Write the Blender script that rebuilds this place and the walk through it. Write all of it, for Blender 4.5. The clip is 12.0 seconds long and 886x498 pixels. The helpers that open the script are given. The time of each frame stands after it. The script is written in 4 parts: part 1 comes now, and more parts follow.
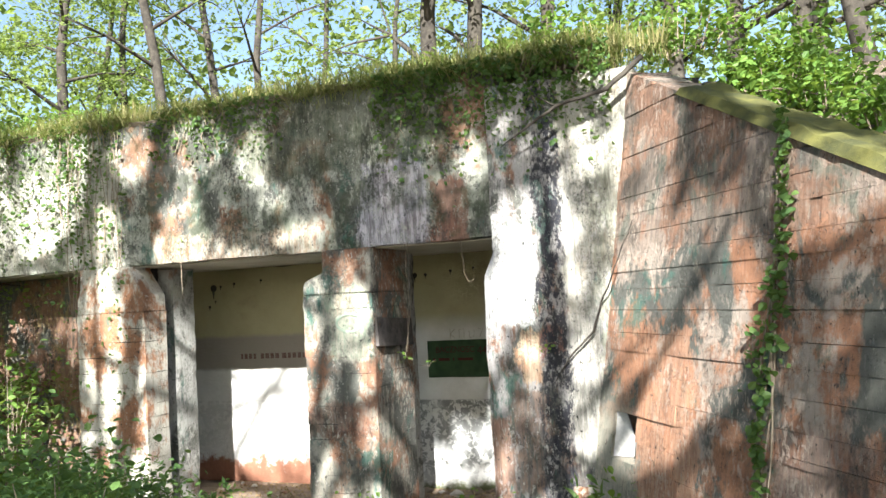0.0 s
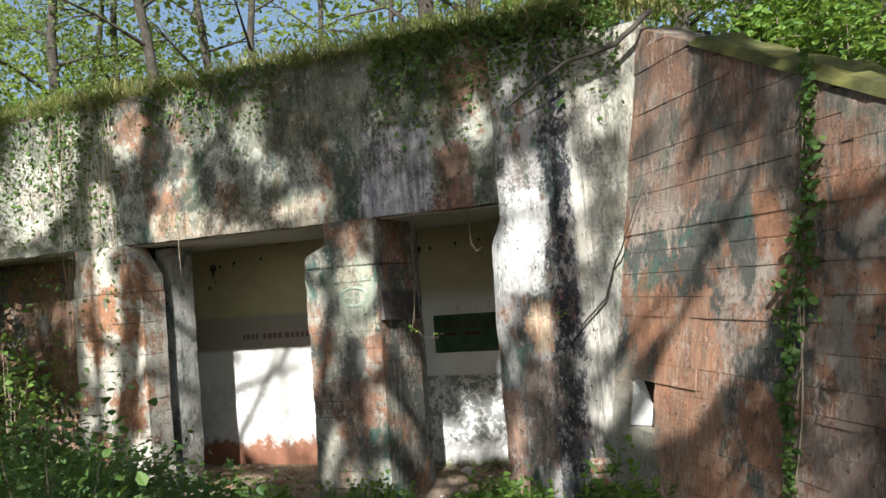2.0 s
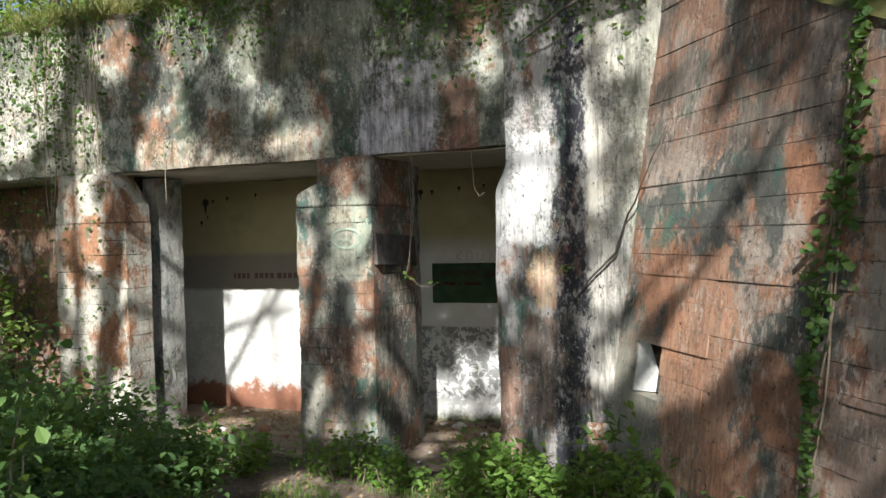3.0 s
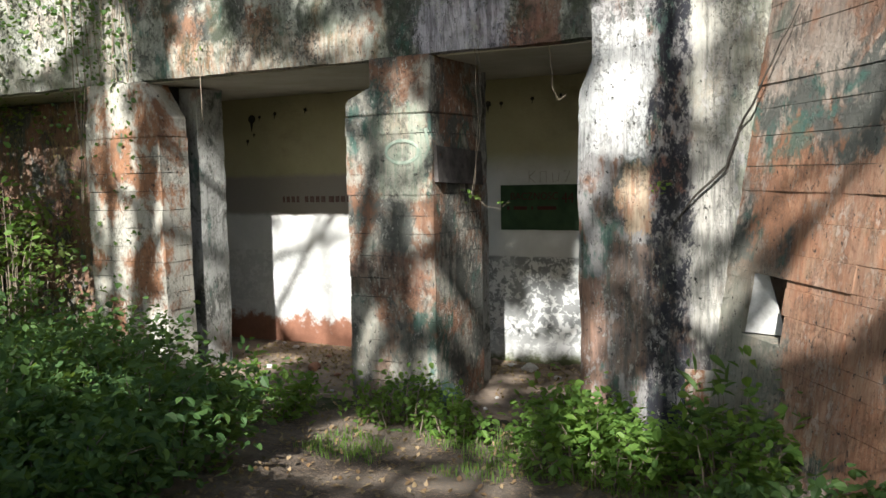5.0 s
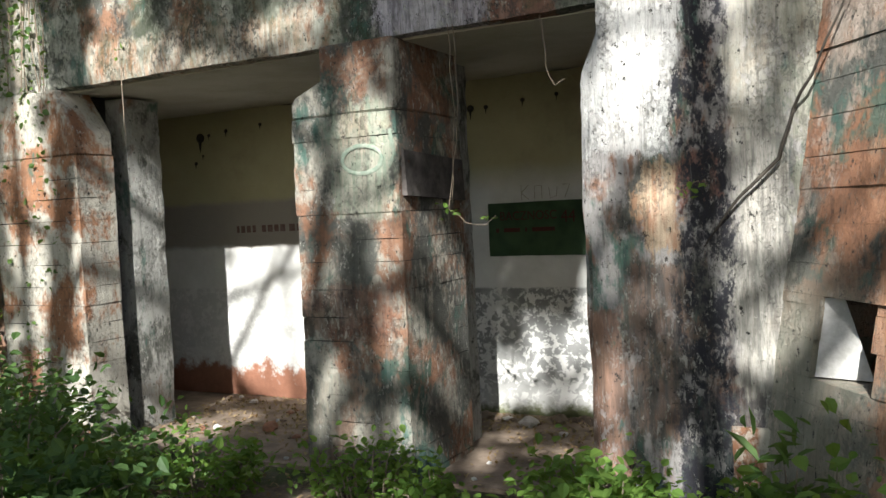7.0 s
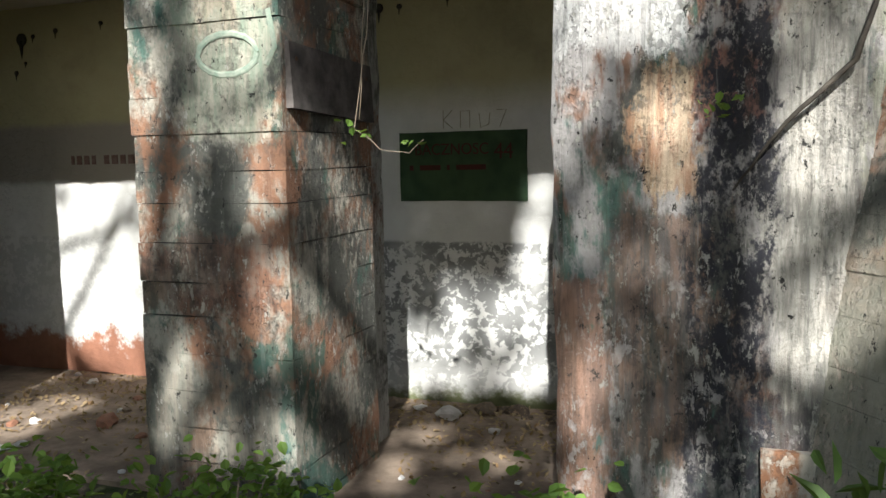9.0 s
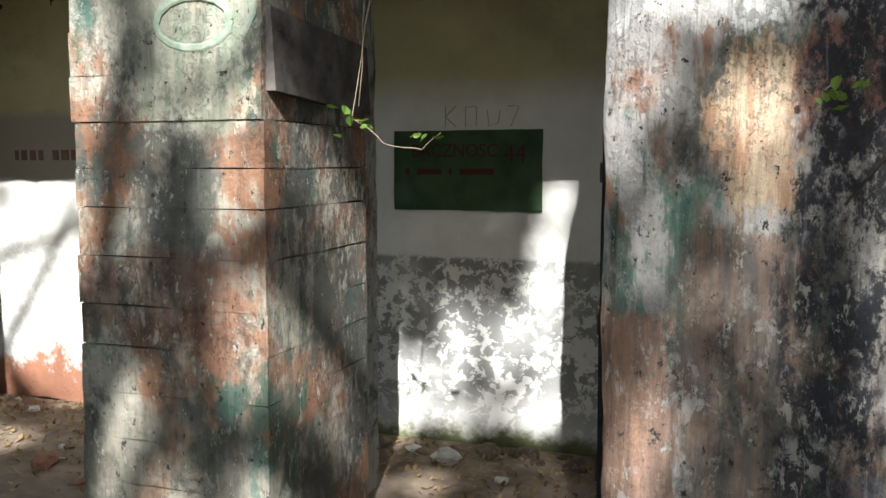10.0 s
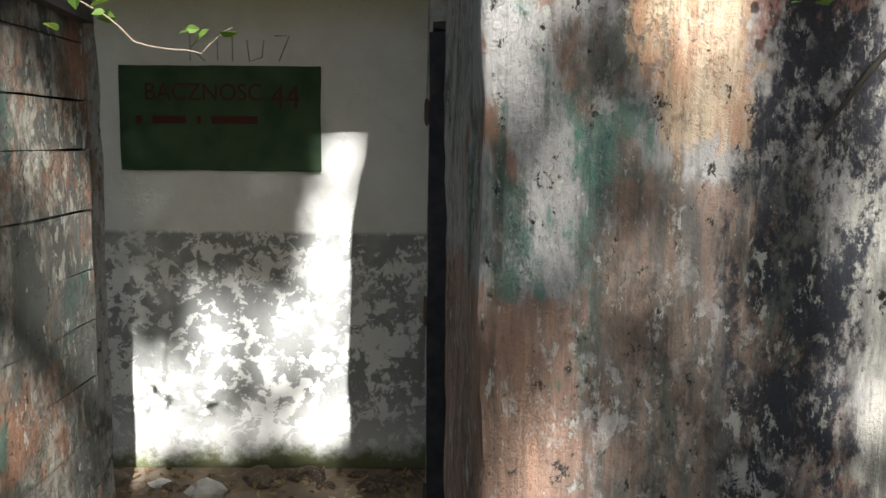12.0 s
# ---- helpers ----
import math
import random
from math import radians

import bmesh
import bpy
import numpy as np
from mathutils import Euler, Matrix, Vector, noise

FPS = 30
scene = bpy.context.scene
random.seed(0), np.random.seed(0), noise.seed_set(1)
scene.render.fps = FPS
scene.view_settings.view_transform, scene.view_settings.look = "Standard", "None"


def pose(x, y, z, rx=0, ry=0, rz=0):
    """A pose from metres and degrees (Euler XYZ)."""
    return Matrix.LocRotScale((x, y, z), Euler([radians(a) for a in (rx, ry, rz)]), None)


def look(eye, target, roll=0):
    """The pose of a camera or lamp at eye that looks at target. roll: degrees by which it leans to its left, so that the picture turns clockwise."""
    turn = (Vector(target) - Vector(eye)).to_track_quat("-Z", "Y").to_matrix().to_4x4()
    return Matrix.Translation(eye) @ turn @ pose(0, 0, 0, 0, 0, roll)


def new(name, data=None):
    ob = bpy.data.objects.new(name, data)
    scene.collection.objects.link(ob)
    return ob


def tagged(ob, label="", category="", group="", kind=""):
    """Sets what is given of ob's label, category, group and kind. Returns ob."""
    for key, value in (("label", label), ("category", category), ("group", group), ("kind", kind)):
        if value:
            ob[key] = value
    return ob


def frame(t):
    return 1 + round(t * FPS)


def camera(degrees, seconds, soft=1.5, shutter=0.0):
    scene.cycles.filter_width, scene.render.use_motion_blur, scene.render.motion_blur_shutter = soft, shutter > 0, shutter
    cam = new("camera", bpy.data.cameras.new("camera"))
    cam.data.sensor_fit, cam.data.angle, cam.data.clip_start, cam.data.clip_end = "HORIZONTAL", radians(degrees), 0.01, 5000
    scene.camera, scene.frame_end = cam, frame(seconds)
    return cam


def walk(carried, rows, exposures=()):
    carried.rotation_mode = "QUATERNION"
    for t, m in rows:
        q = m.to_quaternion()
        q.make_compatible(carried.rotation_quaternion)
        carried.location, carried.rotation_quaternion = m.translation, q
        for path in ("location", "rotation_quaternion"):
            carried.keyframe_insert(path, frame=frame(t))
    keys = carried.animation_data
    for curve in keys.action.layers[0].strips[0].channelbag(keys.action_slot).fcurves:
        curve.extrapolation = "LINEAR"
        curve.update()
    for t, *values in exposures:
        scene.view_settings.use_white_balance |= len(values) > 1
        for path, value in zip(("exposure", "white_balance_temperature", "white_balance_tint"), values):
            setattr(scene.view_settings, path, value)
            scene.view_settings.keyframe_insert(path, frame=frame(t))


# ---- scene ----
cam = camera(54.2, 12.0)
METRES, EYE, TILT, LEAN, TURN = 8.0, 2.55, 0.0, 0.0, 22.8
ROWS = [
    (0.0, 0.0, 0.0, 0.0, 0.18, 3.33, 3.05),
    (0.5, -0.0044, -0.006, -0.0084, 6.51, 3.52, 2.93),
    (1.0, -0.0116, -0.0092, -0.0144, 7.51, 3.64, 3.15),
    (1.5, -0.0125, 0.0064, -0.0198, 6.42, 3.22, 5.46),
    (2.0, -0.0091, 0.0393, -0.0198, 0.24, 2.39, 4.44),
    (2.5, -0.0015, 0.0759, -0.0239, -2.04, 1.36, 2.82),
    (3.0, 0.0051, 0.1147, -0.0256, 0.92, -0.89, 1.52),
    (5.0, -0.005, 0.2665, -0.0504, 5.2, -5.01, 1.33),
    (5.5, -0.0102, 0.3073, -0.0534, 5.86, -5.9, 0.51),
    (6.0, 0.0044, 0.3614, -0.0666, 6.41, -3.27, 1.65),
    (6.5, 0.0024, 0.404, -0.0768, 6.27, -3.55, 2.74),
    (7.0, -0.0018, 0.4591, -0.0762, 4.86, -2.44, 2.78),
    (9.0, -0.0287, 0.6806, -0.0911, -2.36, -6.09, 1.25),
    (9.5, -0.0368, 0.7293, -0.0959, -3.16, -6.27, 1.03),
    (10.0, -0.0459, 0.7849, -0.0954, -4.09, -5.57, 0.03),
    (10.5, -0.0428, 0.8345, -0.0991, -3.5, -5.01, -2.1),
    (11.0, -0.049, 0.8662, -0.1021, -6.72, -4.7, 0.55),
    (11.5, -0.0716, 0.9066, -0.1153, -12.8, -4.65, -0.55),
    (12.0, -0.0616, 0.9221, -0.113, -23.0, -7.0, -0.55),
]
walk(cam, [(t, pose(0, 0, EYE, TILT, LEAN, TURN) @ pose(METRES * x, METRES * y, METRES * z, 90 + pitch, roll, yaw)) for t, x, y, z, yaw, pitch, roll in ROWS],
     exposures=[(0.0, 2.3), (0.5, 1.95), (1.0, 1.66), (1.5, 1.42), (3.0, 1.3), (8.8, 1.4), (11.0, 1.86), (12.0, 1.82)])

# ---- world and sun ----
RUN = Vector((-0.26, 1.0, -0.71))          # the way the sunlight travels
world = bpy.data.worlds.new("world")
scene.world = world
world.use_nodes = True
wn = world.node_tree.nodes
sky = wn.new("ShaderNodeTexSky")
sky.sky_type, sky.sun_disc = "NISHITA", False
sky.sun_elevation = math.asin(0.70 / RUN.length)
sky.dust_density = 1.5
sky.sun_rotation = math.atan2(0.26, -1.0)
wn["Background"].inputs[1].default_value = 0.056
world.node_tree.links.new(sky.outputs[0], wn["Background"].inputs[0])
sun = new("sun", bpy.data.lights.new("sun", "SUN"))
sun.data.energy, sun.data.angle, sun.data.color = 5.0, radians(0.5), (1.0, 0.985, 0.955)
sun.matrix_world = look((0, 0, 30), Vector((0, 0, 30)) + RUN)


# ---- materials ----
class Nodes:
    """A small builder for node materials."""

    def __init__(self, name):
        self.mat = bpy.data.materials.new(name)
        self.mat.use_nodes = True
        self.tree = self.mat.node_tree
        self.bsdf = self.tree.nodes["Principled BSDF"]
        self.pos = self.tree.nodes.new("ShaderNodeNewGeometry").outputs["Position"]

    def put(self, socket, value):
        if isinstance(value, bpy.types.NodeSocket):
            self.tree.links.new(value, socket)
        else:
            socket.default_value = value

    def stretch(self, sx, sy, sz, shift=0.0):
        n = self.tree.nodes.new("ShaderNodeMapping")
        self.tree.links.new(self.pos, n.inputs[0])
        n.inputs["Scale"].default_value = (sx, sy, sz)
        n.inputs["Location"].default_value = (shift, shift * 0.7, shift * 1.3)
        return n.outputs[0]

    def noise(self, scale, detail=4.0, rough=0.6, where=None, shift=0.0, warp=0.0):
        n = self.tree.nodes.new("ShaderNodeTexNoise")
        self.put(n.inputs["Vector"], where if where is not None else self.stretch(1, 1, 1, shift))
        n.inputs["Scale"].default_value, n.inputs["Detail"].default_value = scale, detail
        n.inputs["Roughness"].default_value, n.inputs["Distortion"].default_value = rough, warp
        return n.outputs[0]

    def ramp(self, value, low, high):
        n = self.tree.nodes.new("ShaderNodeMapRange")
        n.interpolation_type = "SMOOTHSTEP"
        self.put(n.inputs[0], value)
        n.inputs[1].default_value, n.inputs[2].default_value = low, high
        return n.outputs[0]

    def math(self, op, a, b=0.0):
        n = self.tree.nodes.new("ShaderNodeMath")
        n.operation = op
        self.put(n.inputs[0], a)
        self.put(n.inputs[1], b)
        return n.outputs[0]

    def axis(self, k):
        n = self.tree.nodes.new("ShaderNodeSeparateXYZ")
        self.tree.links.new(self.pos, n.inputs[0])
        return n.outputs[k]

    def mix(self, fac, a, b, blend="MIX"):
        n = self.tree.nodes.new("ShaderNodeMix")
        n.data_type, n.blend_type = "RGBA", blend
        self.put(n.inputs[0], fac)
        for sock, v in ((n.inputs[6], a), (n.inputs[7], b)):
            self.put(sock, v if isinstance(v, bpy.types.NodeSocket) else (*v, 1.0))
        return n.outputs[2]

    def island(self, which="Random Per Island"):
        return self.tree.nodes.new("ShaderNodeNewGeometry").outputs[which]

    def finish(self, colour, rough=0.9, bump=None, strength=0.5, distance=0.02):
        self.put(self.bsdf.inputs["Base Color"], colour if isinstance(colour, bpy.types.NodeSocket) else (*colour, 1.0))
        self.put(self.bsdf.inputs["Roughness"], rough)
        self.bsdf.inputs["Specular IOR Level"].default_value = 0.25
        if bump is not None:
            b = self.tree.nodes.new("ShaderNodeBump")
            b.inputs["Strength"].default_value, b.inputs["Distance"].default_value = strength, distance
            self.put(b.inputs["Height"], bump)
            self.tree.links.new(b.outputs[0], self.bsdf.inputs["Normal"])
        return self.mat


PALE, RUST, DARK, TEAL = (0.52, 0.50, 0.43), (0.34, 0.20, 0.135), (0.085, 0.095, 0.085), (0.075, 0.16, 0.13)


def camouflage(name, rust, dark, teal, pale=PALE, shift=0.0, streak=0.5, moss=0.0, tar=None, chip=0.8, tall=0.7, bare=None, fine=1.0, rusty=RUST, areas=(), boards=0.0, lichen=0.75):
    """Old camouflage paint on board-marked concrete; rust, dark and teal: the share of each. tar: x and half width of a
    band of black paint. areas: x0, x1, z0, z1, two colours and strength of repainted or worn areas, and of light or
    shade painted in. boards: strength of upright board marks.
    """
    n = Nodes(name)

    def cover(noise_out, share, soft=0.055):
        edge = 0.5 + (0.5 - share) * 0.42
        return n.ramp(noise_out, edge - soft, edge + soft)

    ragged = n.math("MULTIPLY", n.math("SUBTRACT", n.noise(11, 7, 0.75, where=n.stretch(1, 1, tall * 0.8, shift)), 0.5), 0.36)

    def spots(scale, off, warp=0.5):
        return n.math("ADD", n.noise(scale * fine, 5, 0.65, where=n.stretch(1, 1, tall, shift + off), warp=warp), ragged)

    col = n.mix(n.noise(9, 6, 0.7, shift=shift), [c * 0.5 for c in pale], pale)
    col = n.mix(cover(spots(1.7, 3), rust), col, n.mix(n.noise(7, 6, 0.75, shift=shift), (0.12, 0.062, 0.042), rusty))
    col = n.mix(cover(spots(1.9, 11), dark), col, n.mix(n.noise(8, 6, 0.75, shift=shift), (0.045, 0.05, 0.046), (0.17, 0.17, 0.145)))
    col = n.mix(n.math("MULTIPLY", cover(spots(2.3, 23), teal, 0.05), 0.8), col, n.mix(n.noise(6, 4, 0.7, shift=shift), (0.04, 0.11, 0.085), TEAL))
    if bare:
        worn = n.math("MULTIPLY", n.math("SUBTRACT", 1.0, n.ramp(n.math("ADD", n.axis(0), ragged), bare[0] - 0.25, bare[0])), n.math("SUBTRACT", 1.0, n.ramp(n.math("ADD", n.axis(2), ragged), bare[1] - 0.5, bare[1])))
        col = n.mix(n.math("MULTIPLY", worn, 0.85), col, n.mix(n.noise(8, 6, 0.75, shift=shift), (0.20, 0.19, 0.15), (0.44, 0.42, 0.34)))
    for k, (ax0, ax1, az0, az1, one, two, much) in enumerate(areas):
        wander = n.math("MULTIPLY", n.math("SUBTRACT", n.noise(3.5, 6, 0.75, where=n.stretch(1, 1, 0.6, 60 + k)), 0.5), 0.5)
        inside = much
        for ax, lo, hi in ((0, ax0, ax1), (2, az0, az1)):
            at = n.math("ADD", n.math("ADD", n.axis(ax), ragged), wander)
            inside = n.math("MULTIPLY", inside, n.math("MULTIPLY", n.ramp(at, lo - 0.03, lo + 0.03), n.math("SUBTRACT", 1.0, n.ramp(at, hi - 0.03, hi + 0.03))))
        col = n.mix(inside, col, n.mix(n.ramp(n.noise(4, 6, 0.72, where=n.stretch(6, 6, 0.8, 70 + k)), 0.4, 0.6), one, two))
    if tar:
        wob = n.math("ADD", n.axis(0), n.math("MULTIPLY", n.math("SUBTRACT", n.noise(2.5, 6, 0.75, where=n.stretch(1, 1, 0.6, 1.0)), 0.5), 0.55))
        off = n.math("ABSOLUTE", n.math("SUBTRACT", wob, tar[0]))
        flaked = n.math("MULTIPLY", n.math("SUBTRACT", 1.0, n.ramp(off, tar[1] * 0.75, tar[1])), n.ramp(n.noise(9, 7, 0.8, where=n.stretch(1, 1, 0.6, 3.3)), 0.42, 0.52))
        col = n.mix(flaked, col, n.mix(n.noise(5, 5, 0.7), (0.018, 0.02, 0.03), (0.05, 0.05, 0.055)))
    runs = n.noise(3.0, 6, 0.72, where=n.stretch(7, 7, 0.35, shift + 5))
    col = n.mix(n.math("MULTIPLY", n.ramp(runs, 0.50, 0.68), streak), col, (0.05, 0.048, 0.042))
    pale_runs = n.noise(3.0, 6, 0.72, where=n.stretch(8, 8, 0.5, shift + 41))
    col = n.mix(n.math("MULTIPLY", n.ramp(pale_runs, 0.58, 0.70), streak * 0.6), col, (0.46, 0.44, 0.40))
    chips = n.noise(15, 7, 0.78, where=n.stretch(1.2, 1.2, 0.6, shift + 8))
    col = n.mix(n.math("MULTIPLY", n.ramp(chips, 0.58, 0.62), chip), col, (0.46, 0.45, 0.40))
    specks = n.noise(24, 6, 0.75, where=n.stretch(1, 1, 0.7, shift + 17))
    col = n.mix(n.ramp(specks, 0.60, 0.64), col, (0.03, 0.03, 0.027))
    mottle = n.math("MULTIPLY", n.ramp(n.noise(34, 5, 0.7, where=n.stretch(1, 1, 0.75, shift + 27), warp=0.6), 0.50, 0.55), n.ramp(n.noise(2.6, 6, 0.72, where=n.stretch(1, 1, 0.6, shift + 37)), 0.46, 0.58))
    col = n.mix(n.math("MULTIPLY", mottle, lichen), col, (0.045, 0.045, 0.042))
    peeled = n.math("MULTIPLY", n.ramp(n.noise(20, 6, 0.72, where=n.stretch(1, 1, 0.55, shift + 47), warp=0.4), 0.52, 0.55), n.ramp(n.noise(2.1, 6, 0.7, where=n.stretch(1, 1, 0.7, shift + 57)), 0.50, 0.62))
    col = n.mix(n.math("MULTIPLY", peeled, 0.7), col, pale)
    if moss:
        m = n.noise(2.2, 7, 0.75, shift=shift + 31)
        col = n.mix(n.math("MULTIPLY", n.ramp(m, 0.44, 0.62), moss), col, (0.045, 0.06, 0.028))
    grain = n.math("ADD", n.noise(26, 8, 0.78, shift=shift), n.math("MULTIPLY", n.math("ADD", n.ramp(chips, 0.58, 0.62), n.math("ADD", peeled, mottle)), -0.5))
    if boards:
        ribs = n.noise(2.0, 4, 0.65, where=n.stretch(16, 16, 0.25, shift + 13))
        col = n.mix(n.math("MULTIPLY", n.ramp(ribs, 0.56, 0.64), boards * 0.6), col, (0.07, 0.06, 0.052))
        grain = n.math("ADD", grain, n.math("MULTIPLY", ribs, boards * 1.6))
    return n.finish(col, 0.88, grain, 0.8, 0.025)


LILAC, BROWN, CREAM = (0.50, 0.48, 0.52), (0.17, 0.085, 0.06), (0.58, 0.55, 0.46)
M_UPPER = camouflage("painted_concrete_upper", 0.36, 0.40, 0.24, pale=(0.50, 0.51, 0.43), shift=2.0, streak=0.35, moss=0.6, rusty=(0.37, 0.21, 0.13),
                     areas=((-6.2, -3.6, 4.05, 5.1, (0.045, 0.055, 0.035), (0.14, 0.14, 0.10), 0.7), (-4.62, -3.80, 3.10, 4.12, (0.20, 0.19, 0.21), LILAC, 0.85), (-3.74, -3.33, 3.10, 3.88, BROWN, (0.26, 0.13, 0.09), 0.85), (-7.6, -5.2, 3.1, 3.5, CREAM, (0.42, 0.22, 0.12), 0.5), (-14.0, -8.1, 3.1, 4.7, CREAM, (0.50, 0.49, 0.44), 0.6)))
M_PILLAR = camouflage("painted_concrete_pillar", 0.54, 0.46, 0.28, pale=(0.44, 0.42, 0.35), shift=7.5, streak=0.3, lichen=0.4, rusty=(0.37, 0.205, 0.125),
                      areas=((-5.5, -4.58, 1.05, 1.45, (0.10, 0.05, 0.035), (0.20, 0.10, 0.065), 0.6), (-5.5, -4.58, -0.2, 0.75, (0.10, 0.11, 0.09), (0.22, 0.19, 0.15), 0.5), (-5.1, -4.55, 1.95, 2.75, (0.34, 0.40, 0.30), (0.52, 0.50, 0.40), 0.6)))
# The pale orange area adds a sunlit spot's brightness to the orange paint.
M_PIER = camouflage("painted_concrete_pier", 0.32, 0.36, 0.30, pale=(0.47, 0.45, 0.43), shift=14.2, lichen=0.45, streak=0.5, tar=(-2.45, 0.17), tall=0.42, fine=1.7, boards=0.28,
                    areas=((-2.30, -1.95, 0.6, 5.0, CREAM, (0.44, 0.44, 0.37), 0.7), (-1.95, -1.3, 0.6, 5.0, (0.20, 0.20, 0.15), (0.38, 0.38, 0.30), 0.7), (-2.32, -1.95, 0.2, 2.3, (0.06, 0.06, 0.06), (0.42, 0.40, 0.36), 0.6), (-3.4, -2.96, -0.2, 1.30, (0.20, 0.12, 0.085), (0.33, 0.19, 0.13), 0.85), (-2.83, -2.58, 1.62, 2.16, (0.38, 0.22, 0.13), (0.52, 0.40, 0.27), 0.85),
                           (-2.58, -2.38, 1.86, 2.2, BROWN, (0.25, 0.10, 0.07), 0.8), (-2.99, -2.88, 1.1, 1.75, (0.03, 0.10, 0.085), (0.07, 0.18, 0.13), 0.7), (-2.95, -2.5, 0.5, 1.55, (0.09, 0.08, 0.07), (0.22, 0.14, 0.10), 0.8), (-3.4, -2.6, 2.25, 3.3, (0.55, 0.55, 0.53), (0.66, 0.66, 0.63), 0.85), (-2.60, -2.15, -0.2, 0.75, (0.02, 0.02, 0.028), (0.10, 0.09, 0.09), 0.7)))
# First area paints in the sunlit orange, last one the brown shade low down.
M_WING = camouflage("painted_concrete_wing", 0.56, 0.46, 0.28, pale=(0.48, 0.40, 0.33), shift=21.0, lichen=0.25, streak=0.28, chip=0.35, bare=(-1.45, 1.75), rusty=(0.50, 0.25, 0.14), tall=0.9, fine=0.8,
                    areas=((-1.55, -0.9, 0.4, 2.2, (0.40, 0.19, 0.11), (0.55, 0.31, 0.19), 0.65), (-1.9, 1.0, 2.9, 5.0, (0.10, 0.07, 0.055), (0.26, 0.19, 0.145), 0.5), (-0.3, 3.0, -0.3, 1.6, (0.11, 0.06, 0.045), (0.25, 0.13, 0.085), 0.5)))
M_DOORWALL = camouflage("rusty_painted_infill", 0.75, 0.40, 0.05, pale=(0.34, 0.26, 0.12), shift=52.0, streak=0.5)
M_JAMB = camouflage("grey_concrete_jamb", 0.16, 0.36, 0.16, pale=(0.50, 0.50, 0.46), shift=33.0, streak=0.35, lichen=0.45)
M_BAY = camouflage("pale_concrete_pillar", 0.42, 0.16, 0.08, pale=(0.62, 0.59, 0.50), shift=45.0, lichen=0.4, streak=0.3, rusty=(0.46, 0.23, 0.12))


def plain(name, a, b, scale=6.0, rough=0.9, bump=0.4, fine=40.0):
    n = Nodes(name)
    col = n.mix(n.ramp(n.noise(scale, 5, 0.65), 0.3, 0.7), a, b)
    col = n.mix(n.math("MULTIPLY", n.noise(fine, 4, 0.7), 0.45), col, [c * 0.45 for c in a])
    return n.finish(col, rough, n.noise(fine, 6, 0.7), bump, 0.01)


def wall_paint(name, dado):
    """Limewash: yellowish above, grey band, flaking white below, and a rust-red skirting band where dado is given."""
    n = Nodes(name)
    z = n.math("ADD", n.axis(2), n.math("MULTIPLY", n.math("SUBTRACT", n.noise(3, 5, 0.7), 0.5), 0.10))
    soft = n.noise(2.0, 5, 0.65)
    low = n.mix(soft, (0.38, 0.38, 0.355), (0.70, 0.70, 0.67))
    flakes = n.math("ADD", n.math("MULTIPLY", n.noise(15, 6, 0.7, where=n.stretch(1, 1, 1.0, 4.0), warp=0.4), 0.62), n.math("MULTIPLY", n.noise(4.0, 5, 0.6, where=n.stretch(1, 1, 1.3, 6.0)), 0.38))
    lower = n.math("SUBTRACT", 1.0, n.ramp(n.axis(2), 1.19, 1.22))
    patchy = n.math("MULTIPLY", n.ramp(n.noise(1.7, 4, 0.6, shift=2.2), 0.30, 0.50), n.ramp(n.axis(2), 0.05, 0.5))
    lower = n.math("MULTIPLY", lower, n.math("ADD", 0.35, n.math("MULTIPLY", patchy, 0.65)))
    low = n.mix(n.math("MULTIPLY", n.ramp(flakes, 0.475, 0.50), n.math("MULTIPLY", lower, 0.9 if not dado else 0.25)), low, (0.17, 0.175, 0.17))
    top = n.mix(soft, (0.30, 0.28, 0.16), (0.42, 0.39, 0.24))
    top = n.mix(n.math("MULTIPLY", n.ramp(n.noise(1.1, 5, 0.7, shift=9), 0.5, 0.75), 0.6), top, (0.20, 0.18, 0.11))
    edge = 1.95 if dado else 2.15
    col = n.mix(n.ramp(z, edge - 0.08, edge + 0.25), low, top)
    if dado:
        col = n.mix(n.math("MULTIPLY", n.ramp(z, 1.62, 1.70), n.math("SUBTRACT", 1.0, n.ramp(z, 2.12, 2.2))), col, (0.25, 0.23, 0.20))
        teeth = n.math("ADD", n.axis(2), n.math("MULTIPLY", n.math("SUBTRACT", n.noise(7, 5, 0.75, where=n.stretch(0.6, 0.6, 0.5)), 0.5), 0.75))
        col = n.mix(n.ramp(teeth, 0.25, 0.40), n.mix(n.noise(6, 6, 0.75), (0.13, 0.06, 0.04), (0.34, 0.16, 0.10)), col)
    else:
        damp = n.math("ADD", n.axis(2), n.math("MULTIPLY", n.noise(5, 5, 0.7, shift=5), 0.4))
        col = n.mix(n.ramp(damp, 0.24, 0.36), (0.11, 0.12, 0.06), col)
    return n.finish(col, 0.92, n.math("ADD", n.noise(30, 6, 0.7), n.ramp(flakes, 0.5, 0.57)), 0.4, 0.01)


M_BACK1, M_BACK2 = wall_paint("limewash_with_red_band", True), wall_paint("flaking_limewash", False)
M_CEIL = plain("ceiling_limewash", (0.52, 0.50, 0.42), (0.42, 0.39, 0.30), 2.0)
M_FLOOR = plain("dusty_floor", (0.15, 0.115, 0.085), (0.33, 0.26, 0.20), 3.0, 0.95, 0.8, 18.0)
# Joint backing, coloured near black to carry the shade of slots and hole.
M_CORE = plain("dark_joint_and_slot_shade", (0.022, 0.021, 0.021), (0.05, 0.047, 0.045), 8.0)
